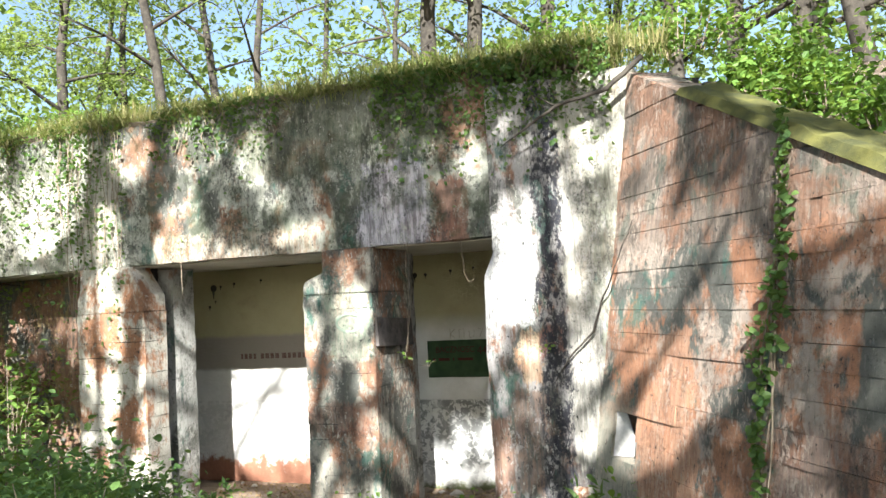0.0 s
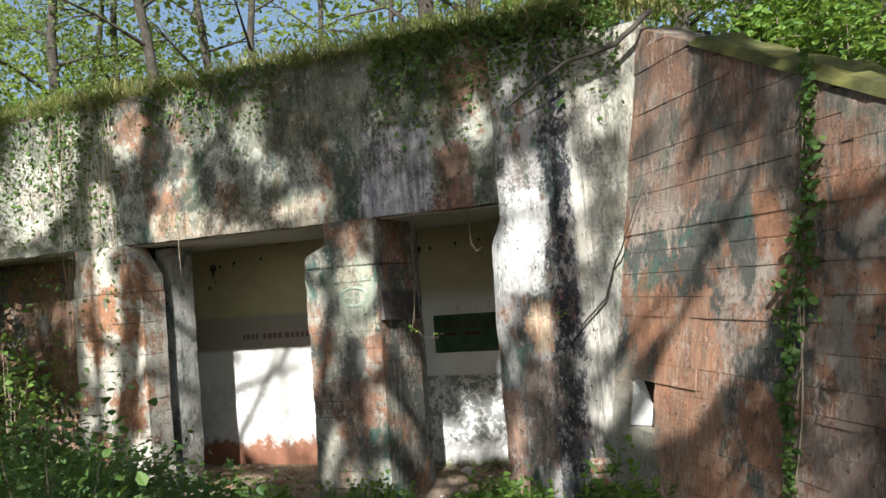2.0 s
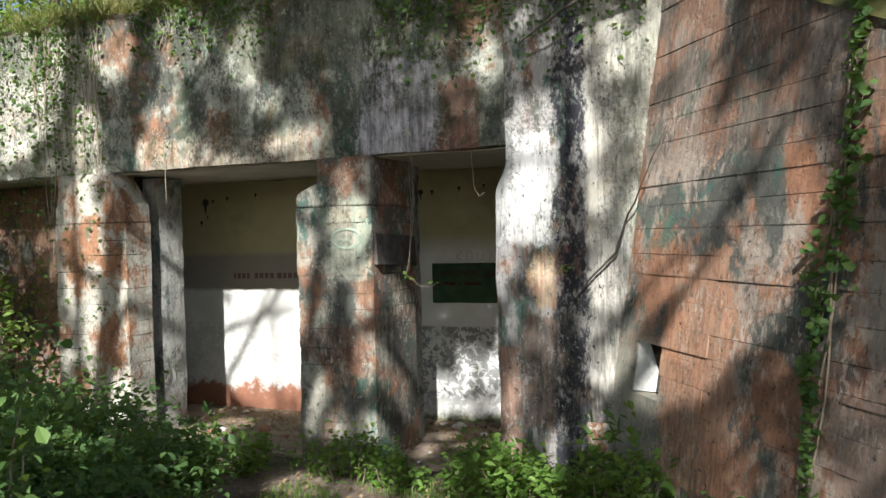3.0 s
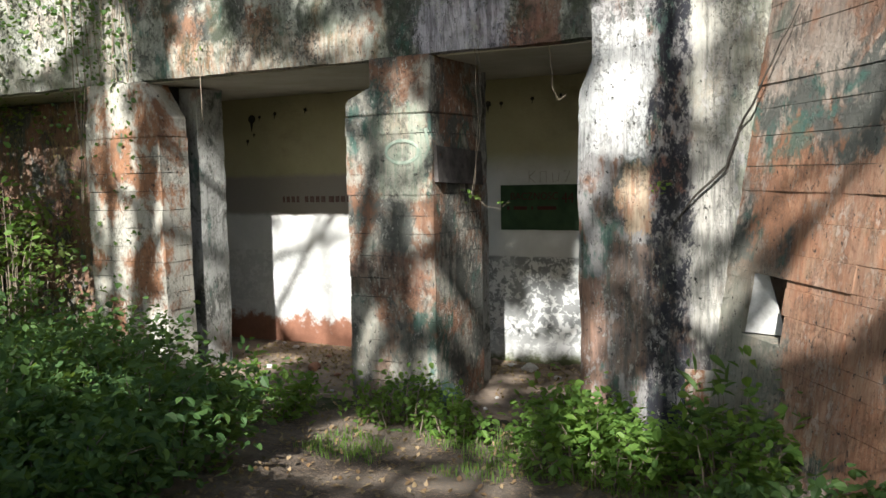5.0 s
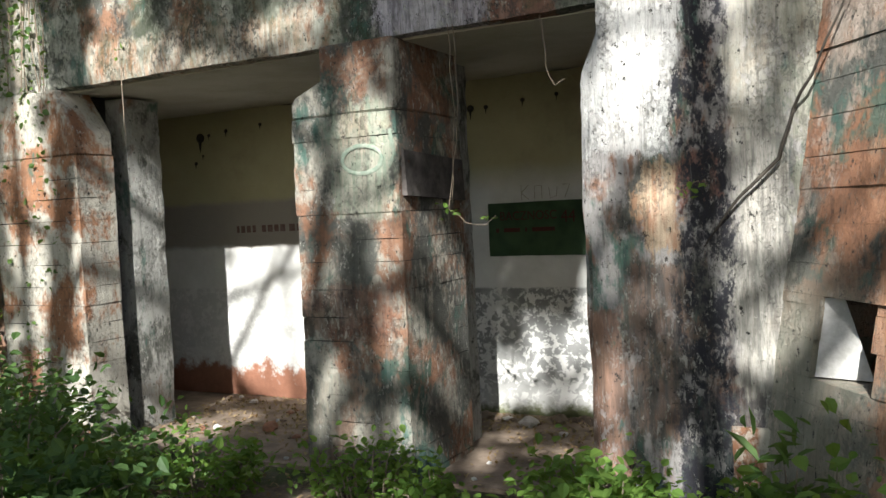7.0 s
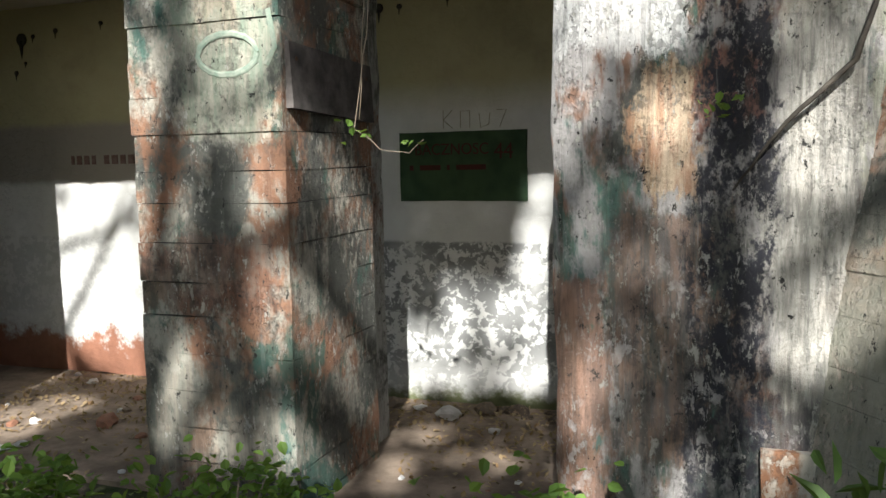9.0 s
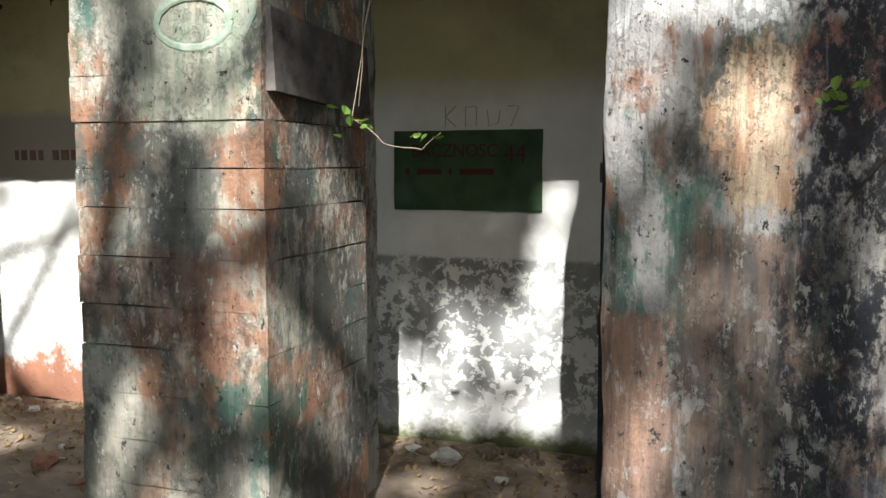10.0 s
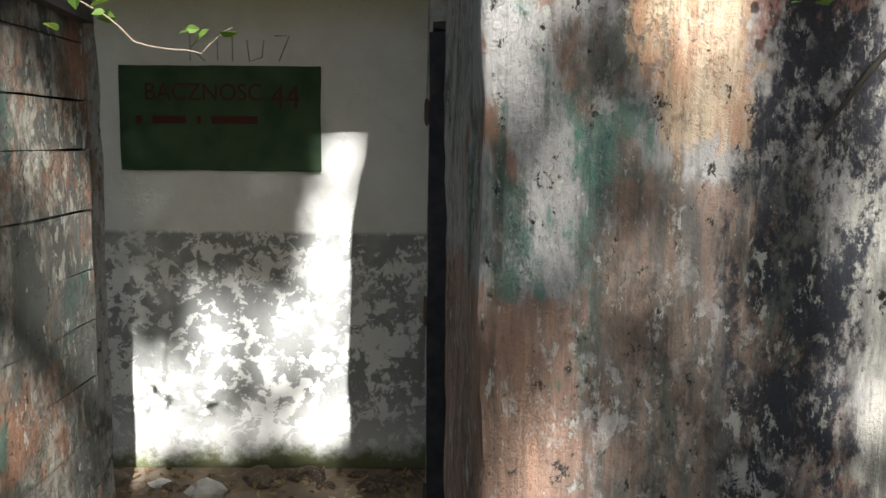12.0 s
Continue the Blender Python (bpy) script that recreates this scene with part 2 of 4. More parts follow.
M_BOARD = plain("dark_green_paint", (0.018, 0.045, 0.02), (0.045, 0.085, 0.04), 5.0, 0.7)
M_RED = plain("faded_red_paint", (0.08, 0.02, 0.017), (0.045, 0.02, 0.016), 20.0)
M_PENCIL = plain("faint_grey_mark", (0.25, 0.24, 0.18), (0.34, 0.32, 0.25), 30.0)
M_FADED = plain("faded_writing", (0.13, 0.07, 0.06), (0.19, 0.14, 0.12), 20.0)
M_TEAL = plain("faded_teal_paint", (0.20, 0.27, 0.21), (0.34, 0.37, 0.30), 25.0)
M_SOOT = plain("dark_stain", (0.035, 0.035, 0.03), (0.06, 0.055, 0.045), 20.0)
M_ROCK = plain("pale_rubble", (0.62, 0.62, 0.60), (0.42, 0.41, 0.38), 12.0)
M_BRICK = plain("reddish_rubble", (0.33, 0.16, 0.10), (0.24, 0.14, 0.10), 12.0)
M_SHEET = plain("dark_sheet", (0.05, 0.045, 0.042), (0.14, 0.125, 0.115), 9.0, 0.8, 0.8)
M_STEEL = plain("blackened_steel", (0.012, 0.013, 0.017), (0.04, 0.038, 0.04), 14.0, 0.75, 0.7)
M_BARK = plain("bark", (0.03, 0.026, 0.022), (0.085, 0.075, 0.06), 7.0, 0.95, 1.0, 25.0)
M_TWIG = plain("dry_twig", (0.30, 0.25, 0.19), (0.18, 0.14, 0.10), 15.0)
M_IRON = plain("rusty_iron", (0.10, 0.05, 0.03), (0.05, 0.04, 0.035), 25.0, 0.7)


def soil():
    n = Nodes("forest_floor")
    col = n.mix(n.ramp(n.noise(1.2, 5, 0.7), 0.35, 0.65), (0.085, 0.065, 0.05), (0.22, 0.18, 0.14))
    col = n.mix(n.ramp(n.noise(38, 4, 0.7), 0.5, 0.66), col, (0.28, 0.20, 0.13))
    col = n.mix(n.ramp(n.noise(0.5, 5, 0.7, shift=6), 0.52, 0.64), col, (0.05, 0.075, 0.022))
    return n.finish(col, 0.95, n.noise(30, 8, 0.75), 0.9, 0.04)


def leafy(name, a, b, glow=0.45):
    """Leaf: matt top with light shining through."""
    n = Nodes(name)
    col = n.mix(n.island(), a, b)
    n.finish(col, 0.55)
    t = n.tree.nodes.new("ShaderNodeBsdfTranslucent")
    n.put(t.inputs[0], n.mix(0.65, col, (0.30, 0.42, 0.05)))
    m = n.tree.nodes.new("ShaderNodeMixShader")
    m.inputs[0].default_value = glow
    n.tree.links.new(n.bsdf.outputs[0], m.inputs[1])
    n.tree.links.new(t.outputs[0], m.inputs[2])
    n.tree.links.new(m.outputs[0], n.tree.nodes["Material Output"].inputs[0])
    return n.mat


M_SOIL = soil()
M_MOSS = plain("moss", (0.045, 0.05, 0.02), (0.15, 0.145, 0.04), 4.0, 0.95, 1.0, 60.0)
M_TREELEAF = leafy("tree_leaf", (0.08, 0.12, 0.035), (0.19, 0.24, 0.08), 0.5)
M_DARKLEAF = leafy("bramble_leaf", (0.04, 0.09, 0.03), (0.09, 0.16, 0.045), 0.35)
M_IVY = leafy("ivy_leaf", (0.035, 0.085, 0.025), (0.10, 0.17, 0.045), 0.3)
M_GRASS = leafy("grass_blade", (0.09, 0.12, 0.035), (0.34, 0.29, 0.14), 0.35)
M_HERB = leafy("herb_leaf", (0.07, 0.15, 0.03), (0.15, 0.25, 0.05), 0.4)
M_DRY = leafy("dry_leaf", (0.17, 0.10, 0.05), (0.30, 0.22, 0.13), 0.15)


# ---- mesh helpers ----
def link(name, mesh, material, parent=None, label="", smooth=False):
    mesh.materials.append(material)
    if smooth:
        mesh.polygons.foreach_set("use_smooth", [True] * len(mesh.polygons))
    ob = new(name, mesh)
    if parent:
        ob.parent = parent
    return tagged(ob, label)


def part(name, bm, material, parent=None, label="", smooth=False):
    """Links a bmesh as one mesh object under a thing or under a part."""
    mesh = bpy.data.meshes.new(name)
    bm.normal_update()
    if smooth:
        for e in bm.edges:
            e.smooth = len(e.link_faces) == 2 and e.calc_face_angle(0.0) < 0.7
    bm.to_mesh(mesh)
    bm.free()
    return link(name, mesh, material, parent, label, smooth)


def mesh_of(name, verts, faces):
    mesh = bpy.data.meshes.new(name)
    mesh.from_pydata([tuple(v) for v in verts], [], [tuple(f) for f in faces])
    mesh.update()
    return mesh


def thing(name, place, label, category, group=""):
    ob = new(name)
    ob.location = place
    ob.empty_display_size = 0.1
    return tagged(ob, label, category, group)


def rough_box(x0, x1, y0, y1, z0, z1, step=0.12, amp=0.01, wear=0.02):
    """A box of fine faces with an uneven skin and worn edges."""
    bm = bmesh.new()
    lo, hi = Vector((x0, y0, z0)), Vector((x1, y1, z1))
    size = hi - lo
    count = [max(1, min(140, round(s / step))) for s in size]
    seen = {}

    def vert(i, j, k):
        key = (i, j, k)
        if key not in seen:
            p = Vector([lo[a] + size[a] * key[a] / count[a] for a in range(3)])
            sides = [(-1 if key[a] == 0 else 1 if key[a] == count[a] else 0) for a in range(3)]
            out = Vector(sides)
            edge = sum(abs(s) for s in sides)
            d = noise.noise(p * 2.3) * amp + noise.noise(p * 9.0) * amp * 0.5
            if edge > 1:
                d -= wear * (0.35 + abs(noise.noise(p * 5.0)) * 1.6)
            seen[key] = bm.verts.new(p + out * d)
        return seen[key]

    for a in range(3):
        b, c = (a + 1) % 3, (a + 2) % 3
        for end in (0, count[a]):
            for i in range(count[b]):
                for j in range(count[c]):
                    quad = []
                    for di, dj in ((0, 0), (1, 0), (1, 1), (0, 1)):
                        key = [0, 0, 0]
                        key[a], key[b], key[c] = end, i + di, j + dj
                        quad.append(vert(*key))
                    bm.faces.new(quad if end else quad[::-1])
    return bm


def prism(poly, y0, y1, bevel=0.015):
    """A block with the outline poly in x and z, from y0 to y1."""
    bm = bmesh.new()
    front = [bm.verts.new((x, y0, z)) for x, z in poly]
    back = [bm.verts.new((x, y1, z)) for x, z in poly]
    n = len(poly)
    bm.faces.new(front)
    bm.faces.new(back[::-1])
    for i in range(n):
        bm.faces.new((front[i], back[i], back[(i + 1) % n], front[(i + 1) % n]))
    bmesh.ops.recalc_face_normals(bm, faces=bm.faces)
    if bevel:
        bmesh.ops.bevel(bm, geom=bm.edges[:], offset=bevel, segments=1, affect="EDGES")
    return bm


def tube(verts, faces, points, radii, seg=7):
    """Adds a tapered tube along points to verts and faces."""
    base = len(verts)
    for i, p in enumerate(points):
        p = Vector(p)
        a = Vector(points[max(0, i - 1)])
        b = Vector(points[min(len(points) - 1, i + 1)])
        way = (b - a).normalized()
        side = way.cross(Vector((0.31, 0.95, 0.1))).normalized()
        up = way.cross(side)
        for k in range(seg):
            ang = 2 * math.pi * k / seg
            verts.append(p + (side * math.cos(ang) + up * math.sin(ang)) * radii[i])
    for i in range(len(points) - 1):
        for k in range(seg):
            q = base + i * seg
            faces.append((q + k, q + (k + 1) % seg, q + seg + (k + 1) % seg, q + seg + k))
    verts.append(Vector(points[-1]))
    for k in range(seg):
        q = base + (len(points) - 1) * seg
        faces.append((q + k, q + (k + 1) % seg, len(verts) - 1))


def leaves(name, centres, size, rng, flat=0.5, broad=0.6, full=False):
    """A mesh of many separate folded leaves. flat: how far the blades lie level."""
    c = np.asarray(centres, dtype=float)
    n = len(c)
    along = rng.normal(size=(n, 3))
    along[:, 2] *= 0.6
    along /= np.linalg.norm(along, axis=1)[:, None]
    up = rng.normal(size=(n, 3)) * (1 - flat)
    up[:, 2] += flat * 1.5
    side = np.cross(along, up)
    side /= np.linalg.norm(side, axis=1)[:, None] + 1e-9
    nor = np.cross(side, along)
    s = (size * rng.uniform(0.6, 1.35, n))[:, None]
    if full:
        v = np.stack([c - along * s * 0.5, c - along * s * 0.22 + side * s * broad * 0.45 + nor * s * 0.08, c + along * s * 0.15 + side * s * broad * 0.42 + nor * s * 0.07,
                      c + along * s * 0.55 - nor * s * 0.10, c + along * s * 0.15 - side * s * broad * 0.42 + nor * s * 0.07, c - along * s * 0.22 - side * s * broad * 0.45 + nor * s * 0.08], axis=1).reshape(-1, 3)
        base = np.arange(n)[:, None] * 6
        f = np.concatenate([base + np.array([[0, 1, 2, 3]]), base + np.array([[0, 3, 4, 5]])])
    else:
        v = np.stack([c - along * s * 0.5, c + side * s * broad * 0.5 + nor * s * 0.08, c + along * s * 0.5, c - side * s * broad * 0.5 + nor * s * 0.08], axis=1).reshape(-1, 3)
        base = np.arange(n)[:, None] * 4
        f = np.concatenate([base + np.array([[0, 1, 2]]), base + np.array([[0, 2, 3]])])
    mesh = bpy.data.meshes.new(name)
    mesh.from_pydata(v.tolist(), [], f.tolist())
    mesh.update()
    return mesh


def blades(name, roots, height, rng, lean=0.5, width=0.012):
    """A mesh of grass blades, each bent once."""
    c = np.asarray(roots, dtype=float)
    n = len(c)
    ang = rng.uniform(0, 2 * math.pi, n)
    way = np.stack([np.cos(ang), np.sin(ang), np.zeros(n)], axis=1)
    side = np.stack([-np.sin(ang), np.cos(ang), np.zeros(n)], axis=1) * width
    h = (height * rng.uniform(0.5, 1.3, n))[:, None]
    up = np.array([[0, 0, 1.0]])
    ln = rng.uniform(0.1, 1.0, n)[:, None] * lean
    mid = c + up * h * 0.6 + way * h * ln * 0.35
    tip = c + up * h * (1 - ln * 0.5) + way * h * ln
    v = np.stack([c - side, c + side, mid + side * 0.7, mid - side * 0.7, tip], axis=1).reshape(-1, 3)
    base = (np.arange(n) * 5).tolist()
    f = []
    for b in base:
        f += [(b, b + 1, b + 2, b + 3), (b + 3, b + 2, b + 4)]
    mesh = bpy.data.meshes.new(name)
    mesh.from_pydata(v.tolist(), [], f)
    mesh.update()
    return mesh


# ---- plan ----
FRONT, BACK = 8.65, 10.8           # the front's plane and the rooms' back wall
LINTEL, TOP = 3.18, 5.0            # underside and top of the wall over the openings
CORNER = Vector((-2.08, 8.65, -1.05 * 0.15))
ALONG = Vector((math.cos(radians(54)), -math.sin(radians(54)), 0))    # along the wing wall
BATTER = Vector((0.15, 0, 1.0))
INTO = Vector((math.sin(radians(54)), math.cos(radians(54)), 0))      # behind the wing wall's face


def wing_point(s, z, depth=0.0):
    x = -2.08 + 0.15 * (z - 1.05)
    return Vector((x, 8.65, z)) + ALONG * s + INTO * depth


def wing_top(s):
    return 4.74 - 0.41 * s


def ground_height(x, y):
    """The ground: down to the front, a bank behind and beside the building."""
    h = 1.0 - min(max(y / 7.6, 0.0), 1.0) * 1.0
    h += 0.05 * noise.noise(Vector((x * 0.6, y * 0.6, 0)))
    if y > 7.6:
        h = min(h, 0.03)
    if y < -2:
        h += (-2 - y) * 0.06
    bank = min(max((y - 11.0) / 0.5, 0.0), 1.0)
    high = 5.0 + min(max((y - 11.5) * 0.05, 0), 1.2) + 0.12 * noise.noise(Vector((x * 0.4, y * 0.4, 5)))
    h = h + (high - h) * bank
    rel = Vector((x - CORNER.x - 0.45, y - CORNER.y, 0))
    s, d = rel.dot(ALONG), rel.dot(INTO)
    if d > 0.0 and y < 13:
        lift = min(d / 0.3, 1.0)
        target = wing_top(max(s, 0.0)) - 0.12 + min(max(d - 0.8, 0), 3) * 0.12
        target = max(min(target, 5.3), h if s > 7 else 0.5)
        h = max(h, h + (target - h) * lift)
    if x < -13.5:
        far = min((-13.5 - x) / 3.0, 1.0)
        if y > 8:
            h = max(h, far * 2.2 * min((y - 8) / 3, 1.0))
    return h


def ground_sheet():
    def steps(lo, hi, fine_lo, fine_hi, fine):
        inner = list(np.arange(fine_lo, fine_hi + 1e-6, fine))
        outer_a = [lo, (lo + fine_lo) * 0.5, fine_lo - 12, fine_lo - 6, fine_lo - 2.5]
        outer_b = [fine_hi + 2.5, fine_hi + 6, fine_hi + 12, (hi + fine_hi) * 0.5, hi]
        return outer_a + inner + outer_b
    xs, ys = steps(-400, 400, -16, 8, 0.15), steps(-400, 400, -4, 14, 0.15)
    verts = [(x, y, ground_height(x, y)) for y in ys for x in xs]
    nx = len(xs)
    faces = [(j * nx + i, j * nx + i + 1, (j + 1) * nx + i + 1, (j + 1) * nx + i) for j in range(len(ys) - 1) for i in range(nx - 1)]
    return tagged(link("ground", mesh_of("ground", verts, faces), M_SOIL, smooth=True), "brown forest soil with leaf litter, sloping to the bunker", "ground", kind="structure")


ground_sheet()

# ---- the building ----
rng = np.random.default_rng(4)


def structure(name, bm, material, label, category="wall", smooth=False):
    return tagged(part(name, bm, material, smooth=smooth), label, category, kind="structure")


structure("wall_front_upper", rough_box(-14.0, -2.95, FRONT, 9.95, LINTEL, TOP, 0.09, 0.016, 0.010), M_UPPER, "weathered concrete wall over the openings with faded camouflage paint", smooth=True)
structure("roof_slab", rough_box(-14.0, -1.2, 9.97, 11.4, LINTEL + 0.02, TOP - 0.05, 0.4, 0.02), M_UPPER, "concrete roof slab covered with earth", "roof")
structure("ceiling", rough_box(-13.8, -2.6, FRONT + 0.12, 10.86, LINTEL - 0.012, LINTEL + 0.06, 0.3, 0.003, 0.0), M_CEIL, "yellowed limewashed concrete ceiling", "ceiling")
structure("wall_back_1", rough_box(-13.8, -5.6, BACK, 11.1, 0.0, LINTEL, 0.3, 0.006), M_BACK1, "limewashed back wall, yellow above and rust-red at the foot")
structure("wall_back_2", rough_box(-5.6, -1.9, BACK, 11.1, 0.0, LINTEL, 0.3, 0.006), M_BACK2, "flaking white back wall with dark patches")
structure("wall_end_1", rough_box(-14.1, -13.8, FRONT, 11.1, 0.0, LINTEL, 0.4, 0.01), M_JAMB, "grey concrete end wall")
structure("wall_end_2", rough_box(-2.3, -1.9, 10.0, BACK, 0.0, LINTEL - 0.06, 0.3, 0.01), M_BACK2, "flaking white end wall inside")
structure("floor", rough_box(-13.8, -1.9, 8.75, BACK, -0.10, 0.012, 0.15, 0.012, 0.0), M_FLOOR, "dusty brown floor strewn with rubble", "floor", True)


def jamb_rear(name, x0, x1, top, label):
    """The rear block and the dark slot of a door opening's side."""
    ob = structure(name, rough_box(x0, x1, 9.72, 9.97, 0.0, top, 0.12, 0.008, 0.012), M_JAMB, label)
    return ob


def pillar(name, x0, x1, n0, n1, material, label, rear0, rear1, course=0.178, mid=9.57, end=9.95):
    """A pillar of board-marked courses: a wide foot up to the shoulder, and a neck up to the lintel."""
    top = thing(name, ((x0 + x1) / 2, 9.1, 0), label, "pillar")
    top["kind"] = "structure"
    place = Vector(top.location)
    core = rough_box(x0 + 0.02, x1 - 0.02, FRONT - 0.03, mid - 0.02, -0.1, 2.80, 0.3, 0.0, 0.0)
    bmesh.ops.translate(core, verts=core.verts, vec=-place)
    part("core", core, M_CORE, top)
    # Box in near-black colour that puts the slot's shade in.
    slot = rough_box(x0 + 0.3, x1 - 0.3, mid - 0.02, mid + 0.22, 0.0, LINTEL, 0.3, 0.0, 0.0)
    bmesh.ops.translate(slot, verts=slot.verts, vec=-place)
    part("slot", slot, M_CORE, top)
    rear = rough_box(rear0, rear1, mid + 0.21, end, 0.0, LINTEL - 0.03, 0.12, 0.006, 0.012)
    bmesh.ops.translate(rear, verts=rear.verts, vec=-place)
    part("rear_block", rear, M_JAMB, top)
    z = -0.15
    while z < 2.55:
        h = course * rng.uniform(0.85, 1.15)
        j = rng.uniform(-0.006, 0.006)
        bm = rough_box(x0 + j, x1 + j * 0.5, FRONT - 0.055 + j, mid, z + 0.0006, z + h - 0.0006, 0.16, 0.007, 0.0022)
        bmesh.ops.translate(bm, verts=bm.verts, vec=-place)
        part("course", bm, material, top)
        z += h
    poly = [(x0, z + 0.003), (x1, z + 0.003), (x1, 2.80), (n1, LINTEL - 0.04), (n1, LINTEL), (n0, LINTEL), (n0, 2.93), (x0 + 0.03, 2.83), (x0, 2.78)]
    bm = prism(poly, FRONT - 0.055, mid, 0.012)
    bmesh.ops.translate(bm, verts=bm.verts, vec=-place)
    part("neck", bm, material, top)
    return top


pillar("pillar_1", -5.40, -4.50, -5.13, -4.51, M_PILLAR, "concrete pillar with orange, dark and green camouflage paint", -5.3, -4.60)
pillar("pillar_2", -8.85, -7.74, -8.80, -7.97, M_BAY, "pale weathered concrete pillar with ivy and faded orange paint", -8.7, -7.79, mid=9.0, end=9.64)
pillar("pillar_3", -13.4, -12.3, -13.4, -12.5, M_JAMB, "grey concrete pillar behind the shrubs", -13.3, -12.3)


structure("wall_infill", rough_box(-12.3, -9.02, 9.5, 9.75, 0.0, LINTEL - 0.02, 0.12, 0.012, 0.01), M_DOORWALL, "rust-orange and ochre painted infill wall in the next bay", smooth=True)


def side_plate():
    """A dark grey plate fixed on the pillar's inner side, and a plaster repair on the pier."""
    top = thing("side_plate", (-4.49, 9.05, 2.07), "dark grey sheet plate fixed on the pillar side", "plate")
    bm = bmesh.new()
    rows = [[bm.verts.new((x, y, z - 0.05 * y)) for y in (-0.42, -0.1, 0.2, 0.49)] for x, z in ((-0.03, -0.02), (0.030, -0.02), (0.014, 0.30), (-0.03, 0.30))]
    for i in range(4):
        for k in range(3):
            bm.faces.new((rows[i][k], rows[i][k + 1], rows[(i + 1) % 4][k + 1], rows[(i + 1) % 4][k]))
    bm.faces.new([r[0] for r in rows])
    bm.faces.new([r[-1] for r in rows][::-1])
    bmesh.ops.recalc_face_normals(bm, faces=bm.faces)
    part("sheet", bm, M_SHEET, top)
    for y in (-0.36, 0.42):
        verts, faces = [], []
        tube(verts, faces, [(0.012, y, 0.22 - 0.05 * y), (0.026, y, 0.22 - 0.05 * y)], [0.012, 0.010], 6)
        link("bolt", mesh_of("bolt", verts, faces), M_IRON, top)
    structure("plaster_repair", rough_box(-2.33, -2.03, FRONT - 0.055, FRONT + 0.05, -0.1, 0.60, 0.05, 0.008, 0.008), M_BAY, "pale plaster repair low on the pier")


side_plate()


def pier():
    """The pier beside the wing wall: one worn block with a round edge and a splayed inner side."""
    bm = rough_box(-3.20, -1.75, FRONT - 0.02, 9.57, -0.15, TOP - 0.20, 0.07, 0.016, 0.02)
    for v in bm.verts:
        p = v.co
        t = max(0.0, (p.y - FRONT) / 0.92)
        left = max(0.0, (-2.4 - p.x) / 0.73)
        p.x -= 0.09 * t * left
        if p.x < -3.12 and p.z > 2.75 and t < 0.9:
            p.x += (min(p.z, 3.2) - 2.75) * 0.45
        round_off = max(0.0, (-3.04 - p.x) / 0.16)
        if p.y < FRONT + 0.02:
            p.y += 0.05 * round_off ** 2
        p.x += 0.15 * max(0, p.z - 1) * max(0.0, (p.x + 2.2) / 0.45) * 0.5
    structure("pier", bm, M_PIER, "thick concrete pier with peeling grey, green and rust paint", smooth=True)
    # Near-black box added as the shade inside the door slot.
    structure("pier_slot_shade", rough_box(-2.75, -1.95, 9.55, 9.73, 0.0, LINTEL - 0.02, 0.3, 0.0, 0.0), M_CORE, "dark box put in for shade in the concrete pier slot")
    jamb_rear("pier_rear", -3.36, -1.95, LINTEL - 0.06, "narrow grey concrete jamb behind the slot")


pier()


def door_frame():
    """The dark steel frame left in the slot behind the pier."""
    top = thing("door_frame", (-3.28, 9.65, 0.0), "blackened steel door frame post in the concrete slot", "door frame")
    top["kind"] = "structure"
    part("post", rough_box(-0.075, 0.12, -0.055, 0.055, 0.0, 2.02, 0.1, 0.003, 0.004), M_STEEL, top, smooth=True)
    part("end_cap", rough_box(-0.068, 0.11, -0.045, 0.05, 2.02, 2.06, 0.04, 0.004, 0.012), M_STEEL, top)
    for z in (0.35, 1.05, 1.75):
        part("hinge", rough_box(-0.088, -0.07, -0.03, 0.03, z - 0.05, z + 0.05, 0.02, 0.001, 0.004), M_IRON, top, "rusty iron hinge")


door_frame()


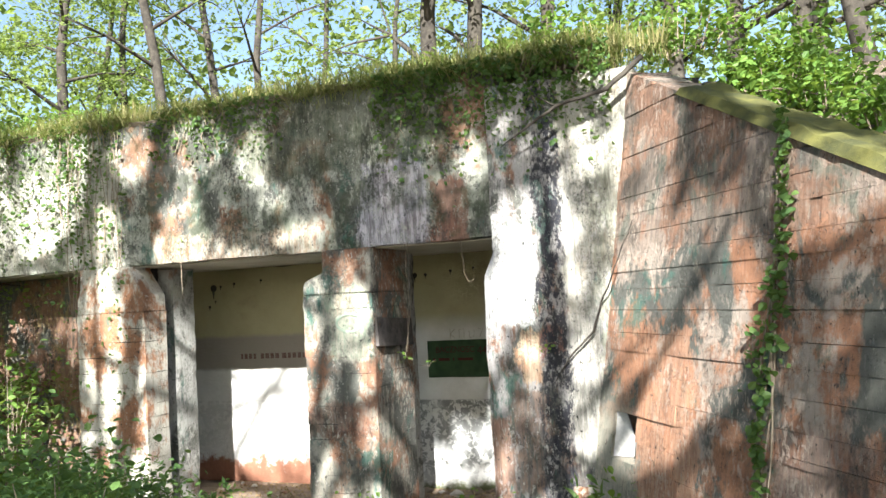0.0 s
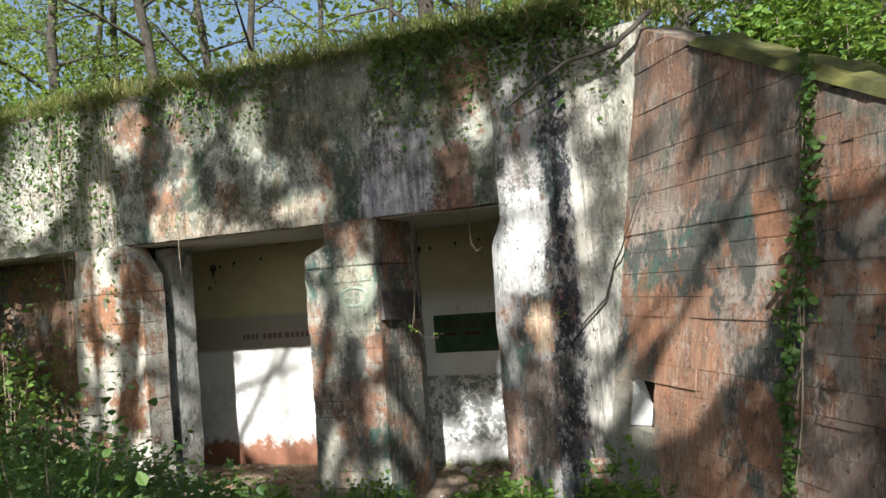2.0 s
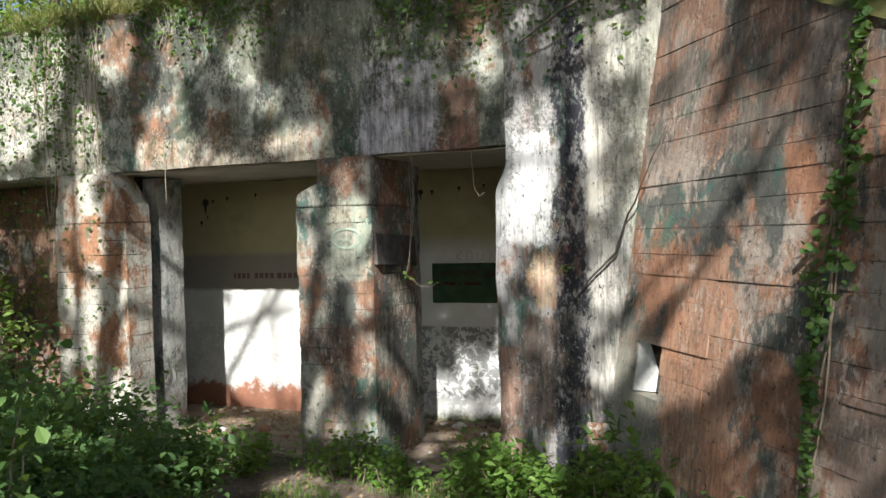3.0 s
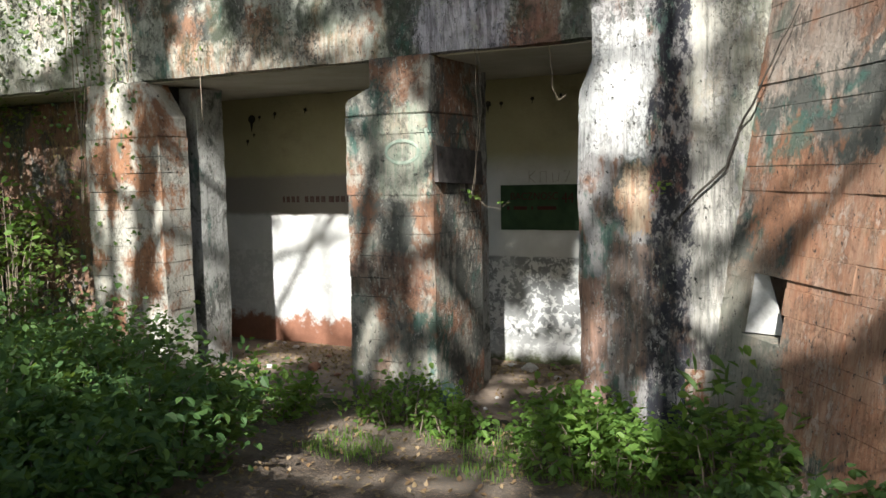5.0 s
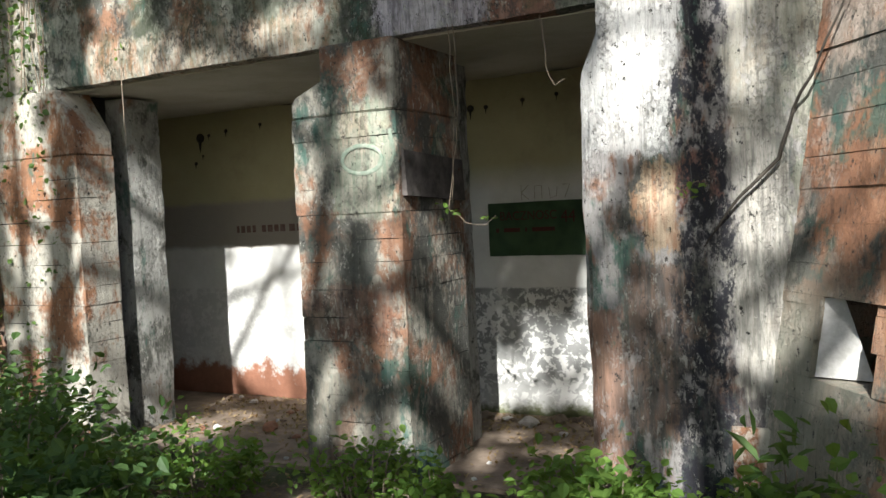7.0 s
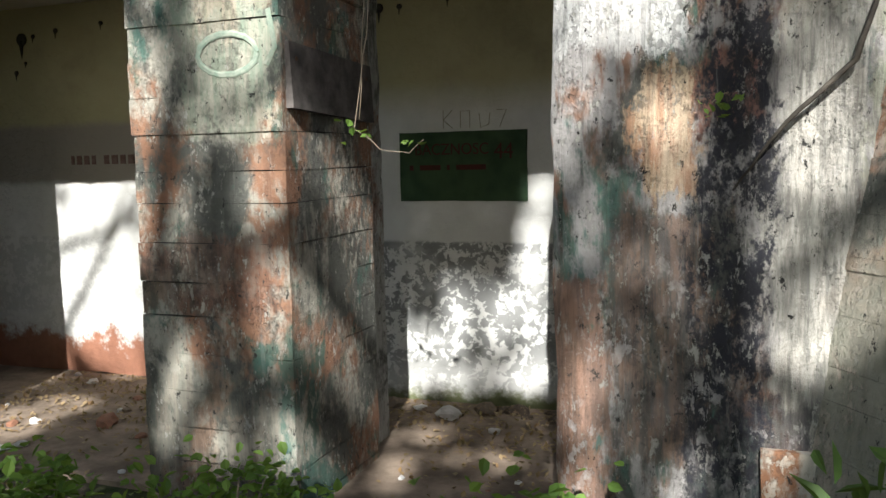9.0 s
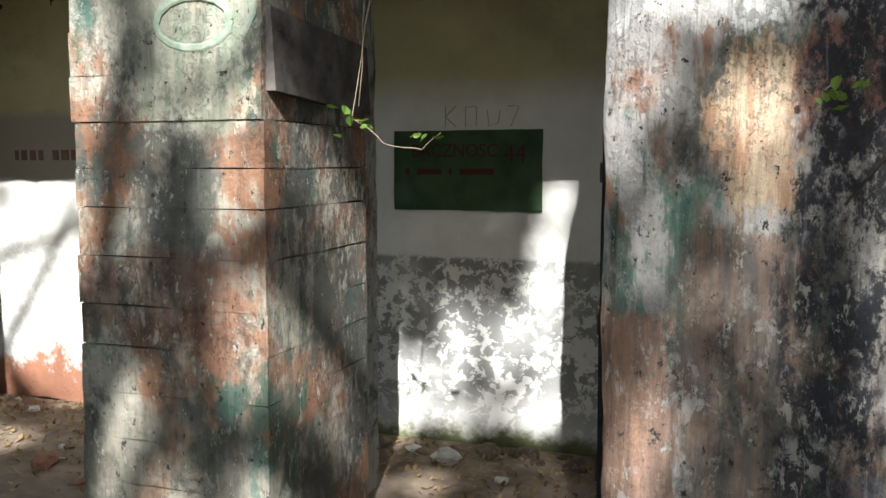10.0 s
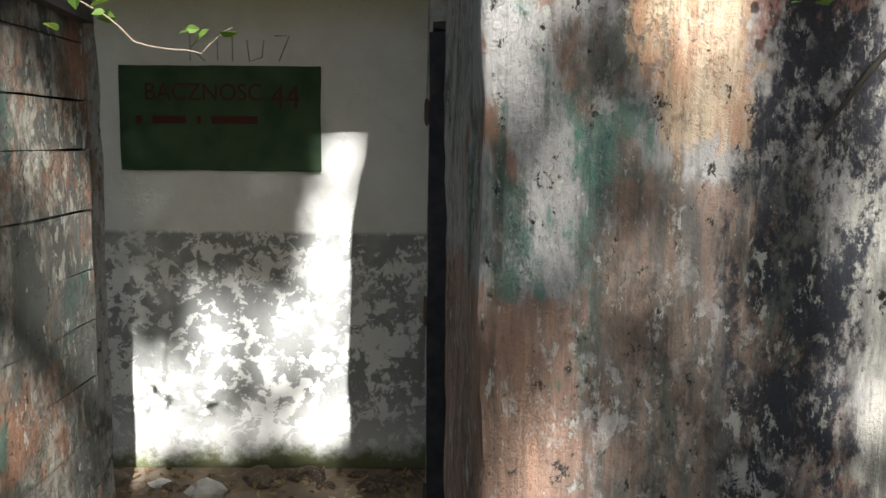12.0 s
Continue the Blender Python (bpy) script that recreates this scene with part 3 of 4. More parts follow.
def wing():
    """The battered wing wall with courses of boards, a broken hole and a mossy coping."""
    top = thing("wing_wall", wing_point(0, 0), "battered concrete wing wall with rusty orange camouflage paint", "wall")
    top["kind"] = "structure"
    place = Vector(top.location)
    length = 9.0

    def slab(name, s0, s1, z0, z1, d0, d1, material, bevel=0.004, lip=None, cut=2):
        """A plate on the wall's plane; its upper edge may follow the sloping top."""
        bm = bmesh.new()
        rows = []
        for k in range(cut + 1):
            s = s0 + (s1 - s0) * k / cut
            hi = min(z1, wing_top(s) - 0.02) if lip is None else z1
            hi = max(hi, z0 + 0.004)
            w = 0.006 * noise.noise(Vector((s * 2.1, z0 * 3, 2)))
            rows.append([bm.verts.new(wing_point(s, z, d + (w if d < 0.02 else 0)) - place) for z, d in ((z0, d0), (hi, d0), (hi, d1), (z0, d1))])
        for a, b in zip(rows, rows[1:]):
            for i in range(4):
                bm.faces.new((a[i], b[i], b[(i + 1) % 4], a[(i + 1) % 4]))
        bm.faces.new(rows[0][::-1])
        bm.faces.new(rows[-1])
        bmesh.ops.recalc_face_normals(bm, faces=bm.faces)
        return part(name, bm, material, top)

    hole = (0.43, 0.86, 0.96, 1.40)
    step = 0.25
    for k in range(int(length / step)):
        s = k * step
        # Behind the hole the core's dark colour serves as the inner shade.
        slab("core", s, s + step, -0.3, wing_top(s + step) - 0.03, 0.42 if not 0.2 < s < 0.9 else 0.60, 0.66, M_CORE, lip=1)
    z = -0.2
    row = 0
    while z < 4.8:
        h = float(rng.uniform(0.16, 0.22))
        for level in hole[2:]:
            if z + 0.03 < level < z + h + 0.03:
                h = level - z
        cut = [0.0, 1.55 + 0.2 * (row % 3), 3.1 + 0.12 * (row % 2), 4.6, 6.2, 7.7, 9.0]
        for a, b in zip(cut, cut[1:]):
            pieces = [(a, b)]
            if z < hole[3] - 0.01 and z + h > hole[2] + 0.01 and a < hole[1]:
                j = 0.07 * math.sin(row * 2.3)
                pieces = [(a, hole[0] - abs(j)), (hole[1] + j * 0.6, b)]
            for p, q in pieces:
                while q > p and wing_top(q) - 0.03 < z:
                    q -= 0.04
                if q - p > 0.08:
                    depth = float(rng.uniform(-0.006, 0.006))
                    slab("course", p + 0.001, q - 0.001, z + 0.001, z + h - float(rng.choice((0.001, 0.001, 0.001, 0.002, 0.0045))), depth, 0.42, M_WING, cut=5)
        z += h
        row += 1
    # sloping back of the hole
    bm = bmesh.new()
    quad = [wing_point(0.40, 0.97, 0.012), wing_point(0.63, 0.97, 0.20), wing_point(0.47, 1.39, 0.08), wing_point(0.40, 1.39, 0.012)]
    front = [bm.verts.new(p - place) for p in quad]
    back = [bm.verts.new(p - place + INTO * 0.02 - ALONG * 0.03) for p in quad]
    bm.faces.new(front)
    bm.faces.new(back[::-1])
    for i in range(4):
        bm.faces.new((front[i], back[i], back[(i + 1) % 4], front[(i + 1) % 4]))
    bmesh.ops.recalc_face_normals(bm, faces=bm.faces)
    part("hole_lining", bm, M_ROCK, top, "broken pale concrete")
    # mossy coping
    bm = bmesh.new()
    grid = []
    for k in range(61):
        s = 1.1 + 7.85 * k / 60
        grid.append([bm.verts.new(wing_point(s, wing_top(s), d) - place + Vector((0, 0, (0.03 + 0.07 * noise.noise(Vector((s * 4, d * 6, 0)))) if 0.0 < d < 0.5 else -0.05))) for d in (-0.03, 0.02, 0.12, 0.22, 0.32, 0.45, 0.56)])
    for a, b in zip(grid, grid[1:]):
        for i in range(6):
            bm.faces.new((a[i], a[i + 1], b[i + 1], b[i]))
    bmesh.ops.recalc_face_normals(bm, faces=bm.faces)
    part("coping", bm, M_MOSS, top, "moss-covered sloping coping", True)


wing()


# ---- painted board and writing on the back wall ----
def lettering(text, size, place, material, name, parent=None, squeeze=1.0):
    cu = bpy.data.curves.new(name, "FONT")
    cu.body, cu.size, cu.extrude = text, size, 0.001
    ob = bpy.data.objects.new("tmp", cu)
    scene.collection.objects.link(ob)
    bpy.context.view_layer.update()
    mesh = bpy.data.meshes.new_from_object(ob.evaluated_get(bpy.context.evaluated_depsgraph_get()))
    bpy.data.objects.remove(ob)
    mesh.materials.clear()
    made = link(name, mesh, material, parent)
    made.matrix_basis = Matrix.Translation(place) @ pose(0, 0, 0, 90, 0, 0) @ Matrix.Diagonal((squeeze, 1, 1, 1))
    return made


def painted_board():
    top = thing("painted_sign", (-4.36, BACK, 1.5), "dark green painted sign panel with faded red writing", "sign")
    bm = rough_box(-0.48, 0.48, -0.022, 0.003, 0.0, 0.50, 0.06, 0.002, 0.003)
    part("panel", bm, M_BOARD, top)
    lettering("BACZNOSC", 0.115, (-0.36, -0.026, 0.335), M_RED, "writing", top, 0.92)
    lettering("44", 0.16, (0.24, -0.026, 0.30), M_RED, "writing", top, 0.9)
    x = -0.40
    for w in (0.03, 0.16, 0.02, 0.22):
        part("writing_bar", rough_box(x, x + w, -0.028, -0.024, 0.225, 0.262, 1, 0, 0), M_RED, top)
        x += w + 0.05


painted_board()


def wall_marks():
    """Small dark sockets and faint red bars of writing on the back wall."""
    for x, z, r in ((-8.36, 2.90, 0.055), (-8.23, 2.92, 0.018), (-7.98, 2.95, 0.022), (-8.44, 2.62, 0.022), (-8.33, 2.70, 0.014), (-7.5, 2.98, 0.018), (-4.98, 2.90, 0.035), (-4.82, 2.9, 0.02), (-4.45, 2.93, 0.02), (-4.12, 2.95, 0.018), (-3.78, 2.97, 0.018)):
        top = thing("wall_socket", (x, BACK, z), "small dark rusty fixing in the limewashed wall", "fixing", "fixings along the back wall")
        verts, faces = [], []
        tube(verts, faces, [(0, 0.004, 0), (0, -0.008, 0), (0, -0.014, 0)], [r, r, r * 0.7], 10)
        link("plate", mesh_of("plate", verts, faces), M_SOOT, top)
        verts, faces = [], []
        tube(verts, faces, [(0, -0.01, -r * 0.2), (0.002, -0.012, -r * 1.6), (0, -0.01, -r * 3.0)], [r * 0.35, r * 0.25, 0.002], 6)
        link("stain", mesh_of("stain", verts, faces), M_SOOT, top)
    top = thing("wall_writing", (-7.9, BACK, 1.82), "faded red illegible writing on the grey wall", "writing")
    x = 0.0
    for k, w in enumerate((0.03, 0.05, 0.05, 0.04, 0, 0, 0.05, 0.06, 0.05, 0.06, 0, 0.07, 0.05, 0.06, 0.05, 0.06, 0.05)):
        if w:
            part("letter_bar", rough_box(x, x + w, -0.006, 0.004, 0.0, 0.075, 1, 0, 0), M_FADED, top)
        x += w + 0.03
    top = thing("wall_scrawl", (-4.50, BACK, 2.02), "thin grey scrawl above the sign", "writing")
    verts, faces = [], []
    for pts in (((0, 0, 0), (0, 0, 0.13)), ((0, 0, 0.06), (0.07, 0, 0.13)), ((0.0, 0, 0.06), (0.07, 0, 0.0)), ((0.13, 0, 0.0), (0.13, 0, 0.12), (0.2, 0, 0.12), (0.2, 0, 0.0)), ((0.27, 0, 0.1), (0.28, 0, 0.0), (0.34, 0, 0.02), (0.35, 0, 0.1)), ((0.40, 0, 0.12), (0.47, 0, 0.12), (0.42, 0, 0.0))):
        tube(verts, faces, [(p[0], -0.004, p[2]) for p in pts], [0.0035] * len(pts), 4)
    tagged(link("scrawl", mesh_of("scrawl", verts, faces), M_PENCIL, top), kind="stuff")


wall_marks()


def graffiti():
    """Teal spray marks on the pillar: a ring and a hook."""
    top = thing("graffiti_mark", (-4.80, FRONT - 0.058, 2.34), "faded teal sprayed ring on the concrete pillar", "graffiti")
    ring = [(0.17 * math.cos(a * 0.45), 0.0, 0.10 * math.sin(a * 0.45)) for a in range(15)]
    strokes = {"ring": ring, "hook": [(0.24, 0, 0.2), (0.27, 0, 0.02), (0.22, 0, -0.06)]}
    for name, pts in strokes.items():
        verts, faces = [], []
        tube(verts, faces, pts, [0.016] * len(pts), 6)
        mesh = mesh_of(name, [Vector((v.x, v.y * 0.3, v.z)) for v in verts], faces)
        link(name, mesh, M_TEAL, top)


graffiti()


# ---- rubble ----
def lump(name, place, size, material, label, seed, squash=0.6):
    bm = bmesh.new()
    bmesh.ops.create_icosphere(bm, subdivisions=2, radius=1)
    for v in bm.verts:
        p = v.co.copy()
        p *= 1 + 0.45 * noise.noise(p * 1.4 + Vector((seed * 3.1, seed, 0)))
        p = Vector([round(c * 2.2) / 2.2 * 0.45 + c * 0.55 for c in p])
        v.co = Vector((p.x * size, p.y * size * 0.8, max(p.z, -0.55) * size * squash))
    ob = part(name, bm, material)
    ob.location = (place[0], place[1], place[2] + 0.5 * size * squash)
    ob.rotation_euler = (0, 0, seed * 1.7)
    return tagged(ob, label, "rubble", "rubble on the floor")


lump("rubble", (-4.38, 10.45, 0.01), 0.10, M_ROCK, "white crumpled lump of plaster on the floor", 1, 0.5)
lump("rubble", (-4.62, 10.55, 0.01), 0.05, M_ROCK, "small white piece of plaster on the floor", 2)
lump("rubble", (-6.6, 9.6, 0.01), 0.09, M_BRICK, "brown broken brick lump on the floor", 3)
lump("rubble", (-6.9, 9.0, 0.01), 0.06, M_ROCK, "small white piece of plaster on the floor", 4, 0.3)
for k in range(18):
    lump("rubble", (float(rng.uniform(-5.0, -3.1)), float(rng.uniform(10.5, 10.72)), 0.006), float(rng.uniform(0.04, 0.09)), M_SOIL, "dark brown clod of earth at the foot of the wall", 60 + k, 0.5)
for k in range(46):
    x, y = rng.uniform(-8, -3.3), rng.uniform(8.8, 10.7)
    if -5.6 < x < -4.4 and y < 10.0:
        continue
    lump("rubble", (x, y, 0.008), float(rng.uniform(0.015, 0.05)), (M_BRICK, M_ROCK, M_FLOOR)[k % 3], "small chip of broken masonry on the floor", 5 + k)


# ---- trees ----
def tree(x, y, height, radius, rng, leaf_material, count, spread, low, leaf=0.11, lean=(0, 0), keep=None, sway=1.0, label="slender tree with grey bark and light green leaves", group="trees behind the bunker"):
    base = ground_height(x, y) - 0.1
    top = thing("tree", (x, y, base), label, "tree", group)
    verts, faces = [], []
    n = 9
    stem = []
    for i in range(n):
        f = i / (n - 1)
        stem.append(Vector((lean[0] * f * height + 0.5 * sway * f * noise.noise(Vector((x, y, f * 3))), lean[1] * f * height + 0.5 * sway * f * noise.noise(Vector((y, x, f * 3 + 9))), f * height)))
    radii = [radius * (1.25 if i == 0 else 1 - 0.8 * i / (n - 1)) for i in range(n)]
    tube(verts, faces, stem, radii, 9)
    tips = []
    for k in range(13):
        f = low + (0.97 - low) * k / 12
        i = min(int(f * (n - 1)), n - 2)
        root = stem[i].lerp(stem[i + 1], f * (n - 1) - i)
        ang = k * 2.4 + rng.uniform(-0.4, 0.4)
        reach = spread * (1.1 - 0.6 * f) * rng.uniform(0.7, 1.2)
        way = Vector((math.cos(ang), math.sin(ang), rng.uniform(0.15, 0.7)))
        mid = root + way * reach * 0.5 + Vector((0, 0, 0.1))
        end = root + way * reach
        r = radius * (1 - 0.75 * f) * 0.45
        tube(verts, faces, [root, mid, end], [r, r * 0.6, 0.006], 5)
        tips += [root.lerp(end, 0.45), mid, mid.lerp(end, 0.5), end]
        for _ in range(2):
            side = end + Vector(rng.normal(size=3)) * reach * 0.3
            tube(verts, faces, [mid, mid.lerp(side, 0.5) + Vector((0, 0, 0.06)), side], [r * 0.45, r * 0.3, 0.004], 4)
            tips += [side, mid.lerp(side, 0.6)]
    link("trunk", mesh_of("trunk", verts, faces), M_BARK, top, smooth=True)
    pick = rng.integers(0, len(tips), count)
    c = np.array([tuple(t) for t in tips])[pick] + rng.normal(size=(count, 3)) * np.array([0.36, 0.36, 0.24]) * spread * 0.42
    if keep is not None:
        c = c[keep(c + np.array([x, y, base]))]
    link("crown", leaves("crown", c, leaf, rng, 0.4), leaf_material, top)
    return top


rng = np.random.default_rng(11)
# (x over y as seen from the start, y, trunk radius, leaves)
for ratio, y, r, count in ((-1.05, 14.5, 0.15, 4200), (-1.0, 18, 0.11, 3600), (-0.90, 17, 0.12, 3600), (-0.836, 13.0, 0.12, 900), (-0.743, 18.5, 0.14, 700), (-0.68, 16.0, 0.10, 700), (-0.60, 23, 0.12, 1500), (-0.50, 21, 0.11, 1600), (-0.427, 13.0, 0.16, 900),
                           (-0.378, 14.0, 0.16, 1600), (-0.277, 14.5, 0.14, 2200), (-0.20, 18, 0.13, 2400), (-0.119, 13.0, 0.10, 1900), (-0.06, 12.5, 0.12, 2200), (0.0, 12.2, 0.13, 2200), (0.03, 15.0, 0.14, 2400), (0.075, 11.5, 0.12, 2200), (0.15, 14, 0.15, 2400)):
    tree(ratio * y, y, float(rng.uniform(9, 13)), r, rng, M_TREELEAF, int(count * 2.6), 2.2, 0.08, 0.09, (float(rng.uniform(-0.16, 0.14)), float(rng.uniform(-0.05, 0.05))), sway=2.6)
for x, y, count in ((-11.7, 7.9, 7000), (-10.9, 6.1, 6000), (-12.5, 9.0, 6000), (-13.6, 10.5, 6000), (-15.5, 8.2, 6000), (-14.5, 5.2, 5000), (-18, 11, 5000), (-17, 3.5, 4000)):
    tree(x, y, float(rng.uniform(6.5, 9)), 0.09, rng, M_TREELEAF, count, 1.7, 0.10, 0.10, group="trees beside the bunker", label="young leafy tree with thin grey trunk")

# Gaps of light in the leaf canopy on the sunny side, by where their light falls on the plane of the front: x, z, half width, half height.
WALL_GAPS = ((-6.88, 4.61, 0.43, 0.4), (-6.05, 4.37, 0.25, 0.39), (-7.27, 3.82, 0.24, 0.21), (-7.91, 4.62, 0.37, 0.38), (-7.07, 3.33, 0.56, 0.21), (-5.8, 3.87, 0.21, 0.18), (-5.36, 3.37, 0.43, 0.18), (-9.17, 4.69, 0.64, 0.51), (-9.62, 3.82, 0.46, 0.43), (-8.43, 2.25, 0.32, 0.85), (-7.75, 1.52, 0.15, 0.82), (-8.33, 3.56, 0.24, 0.42), (-8.34, 1.1, 0.24, 0.41), (-2.68, 3.33, 0.38, 0.32), (-3.27, 4.02, 0.17, 0.26), (-2.45, 4.11, 0.2, 0.2), (-1.98, 3.99, 0.18, 0.31), (-7.61, 2.54, 0.17, 0.5), (-7.64, 1.51, 0.14, 0.58))
PILLAR_GAPS = ((-5.27, 2.71, 0.15, 0.14), (-4.77, 2.49, 0.27, 0.27), (-4.81, 2.04, 0.18, 0.24), (-5.36, 2.13, 0.14, 0.35), (-4.68, 1.69, 0.2, 0.2), (-5.19, 1.56, 0.12, 0.27), (-4.61, 1.06, 0.17, 0.25), (-5.25, 0.71, 0.16, 0.21), (-4.57, 0.35, 0.2, 0.17), (-5.33, 0.49, 0.14, 0.25), (-4.99, 0.36, 0.14, 0.17), (-5.42, 1.5, 0.12, 0.38), (-4.87, 2.87, 0.15, 0.21), (-4.44, 2.05, 0.12, 0.23), (-4.35, 2.01, 0.12, 0.24), (-4.28, 1.61, 0.12, 0.25), (-4.43, 1.09, 0.12, 0.21))
PIER_GAPS = ((-2.85, 2.45, 0.29, 0.26), (-2.76, 3.03, 0.29, 0.21), (-2.74, 1.94, 0.14, 0.17), (-2.19, 2.69, 0.11, 0.23), (-2.12, 1.81, 0.17, 0.28), (-2.31, 1.55, 0.11, 0.14), (-2.1, 1.09, 0.1, 0.21), (-2.37, 1.16, 0.08, 0.17), (-2.29, 0.64, 0.1, 0.15), (-2.21, 3.15, 0.1, 0.18), (-3.07, 0.76, 0.08, 0.26), (-3.1, 2.14, 0.11, 0.23), (-2.85, 2.29, 0.2, 0.08), (-2.35, 1.48, 0.08, 0.12), (-2.23, 1.88, 0.08, 0.12), (-2.16, 1.62, 0.08, 0.14), (-2.4, 1.23, 0.08, 0.08), (-2.19, 1.0, 0.08, 0.12))
WING_GAPS = ((-1.3, 3.39, 0.11, 0.38), (-1.44, 3.38, 0.11, 0.5), (-1.65, 3.09, 0.11, 0.42), (-1.72, 2.97, 0.11, 0.36), (-1.43, 0.85, 0.24, 0.5), (-1.11, 0.85, 0.22, 0.36), (-1.16, 1.29, 0.16, 0.25), (-0.71, 1.46, 0.12, 0.36), (-0.82, 1.28, 0.11, 0.27), (-0.6, 1.5, 0.11, 0.21), (-1.73, 0.67, 0.16, 0.36), (-0.66, 1.79, 0.11, 0.18), (-1.85, 2.47, 0.11, 0.3), (-0.51, 1.1, 0.11, 0.26), (-0.97, 1.12, 0.11, 0.31))
ROOM_GAPS = ((-3.23, 2.94, 0.13, 0.25), (-4.13, 1.91, 0.17, 0.22), (-3.27, 2.57, 0.17, 0.17), (-3.39, 2.22, 0.21, 0.17), (-3.27, 1.92, 0.17, 0.17), (-3.82, 2.05, 0.19, 0.11), (-3.99, 1.0, 0.14, 0.13), (-3.62, 0.75, 0.22, 0.12), (-6.96, 0.9, 0.32, 0.17))
GROUND_GAPS = ((-5.17, -0.69, 0.32, 0.28), (-4.47, -0.55, 0.3, 0.29), (-2.82, -0.42, 0.41, 0.36), (-3.74, -0.44, 0.3, 0.34), (-4.62, -1.33, 0.29, 0.23), (-4.06, -1.24, 0.24, 0.21), (-8.01, 0.31, 0.68, 0.5), (-9.99, 1.0, 1.03, 0.64), (-6.55, -1.07, 0.39, 0.25), (-1.55, 1.98, 0.37, 0.66), (-6.16, -0.22, 0.38, 0.31), (-5.15, -1.25, 0.34, 0.23), (-8.32, -0.5, 0.54, 0.31), (-7.21, 0.51, 0.45, 0.35), (-7.29, -1.68, 0.42, 0.24), (-2.48, 0.28, 0.26, 0.34))
HALL_GAPS = ((-8.45, 2.2, 0.32, 0.9), (-8.3, 3.35, 0.25, 0.35), (-9.3, 4.2, 0.6, 0.6), (-7.15, 3.4, 0.5, 0.25), (-4.72, 2.05, 0.24, 0.3), (-4.62, 1.0, 0.14, 0.25), (-2.85, 2.6, 0.3, 0.4), (-5.23, 2.19, 0.18, 0.15), (-5.05, 1.95, 0.15, 0.13), (-4.86, 2.19, 0.11, 0.15), (-6.55, 2.35, 1.15, 0.95), (-3.32, 2.4, 0.12, 0.5), (-3.7, 1.75, 0.45, 0.12))
GAPS = WALL_GAPS + PILLAR_GAPS + PIER_GAPS + WING_GAPS + ROOM_GAPS + GROUND_GAPS + HALL_GAPS


# Thick parts of the canopy, in the same measure.
DENSE = ((-0.68, -0.71, 0.15, 0.38), (-0.95, 2.52, 0.1, 0.39), (-4.8, 4.4, 1.5, 1.0), (-2.9, 0.9, 0.45, 0.8), (-6.4, 0.4, 1.5, 0.8), (-4.0, 2.75, 0.5, 0.35), (-5.0, 1.2, 0.4, 0.6), (-7.7, 4.2, 0.25, 1.0), (-0.6, -1.0, 1.2, 1.0), (-8.0, -1.2, 2.2, 0.9), (-6.5, -2.0, 1.8, 0.7))


def in_shade(c):
    """True for leaves that stand in the way of no gap."""
    d = FRONT - c[:, 1]
    u, v = c[:, 0] - 0.26 * d, c[:, 2] - 0.71 * d
    ok = v < 5.15
    open_sky = np.array([noise.noise(Vector((a * 1.5, b * 1.1, 2.0))) + 0.5 * noise.noise(Vector((a * 3.7, b * 2.6, 8.0))) for a, b in zip(u, v)])
    for gu, gv, ru, rv in DENSE:
        open_sky -= 0.6 * np.exp(-(((u - gu) / ru) ** 2 + ((v - gv) / rv) ** 2) ** 2)
    ok &= open_sky < 0.32 - 0.34 * ((u > -1.8) & (v > 0.3))
    for gu, gv, ru, rv in GAPS:
        ok &= ((u - gu) / ru) ** 2 + ((v - gv) / rv) ** 2 > 1.0
    return ok


for u, d, r, slant in ((-2.46, 14.0, 0.20, 0.0), (-9.70, 12.5, 0.29, 0.177), (-8.72, 15.0, 0.15, 0.015), (-6.94, 13.5, 0.17, 0.17), (-0.6, 15.5, 0.14, 0.0), (-11.5, 13.0, 0.14, 0.0), (-4.6, 16.5, 0.07, 0.0), (-3.8, 17.0, 0.10, 0.0), (-6.6, 17.5, 0.10, 0.0), (1.4, 13.5, 0.14, 0.0)):
    tree(u + 0.26 * d, FRONT - d, 16.0, r, rng, M_TREELEAF, 9500, 3.4, 0.42, 0.15, (slant, 0), keep=in_shade, sway=0.12 if r > 0.15 else 1.0, group="trees on the sunny side", label="tall tree with a bare trunk and high crown")



# ---- low plants ----
def ground_points(n, x0, x1, y0, y1, rng, lift=0.0):
    p = np.stack([rng.uniform(x0, x1, n), rng.uniform(y0, y1, n), np.zeros(n)], axis=1)
    p[:, 2] = [ground_height(a, b) + lift for a, b in p[:, :2]]
    return p


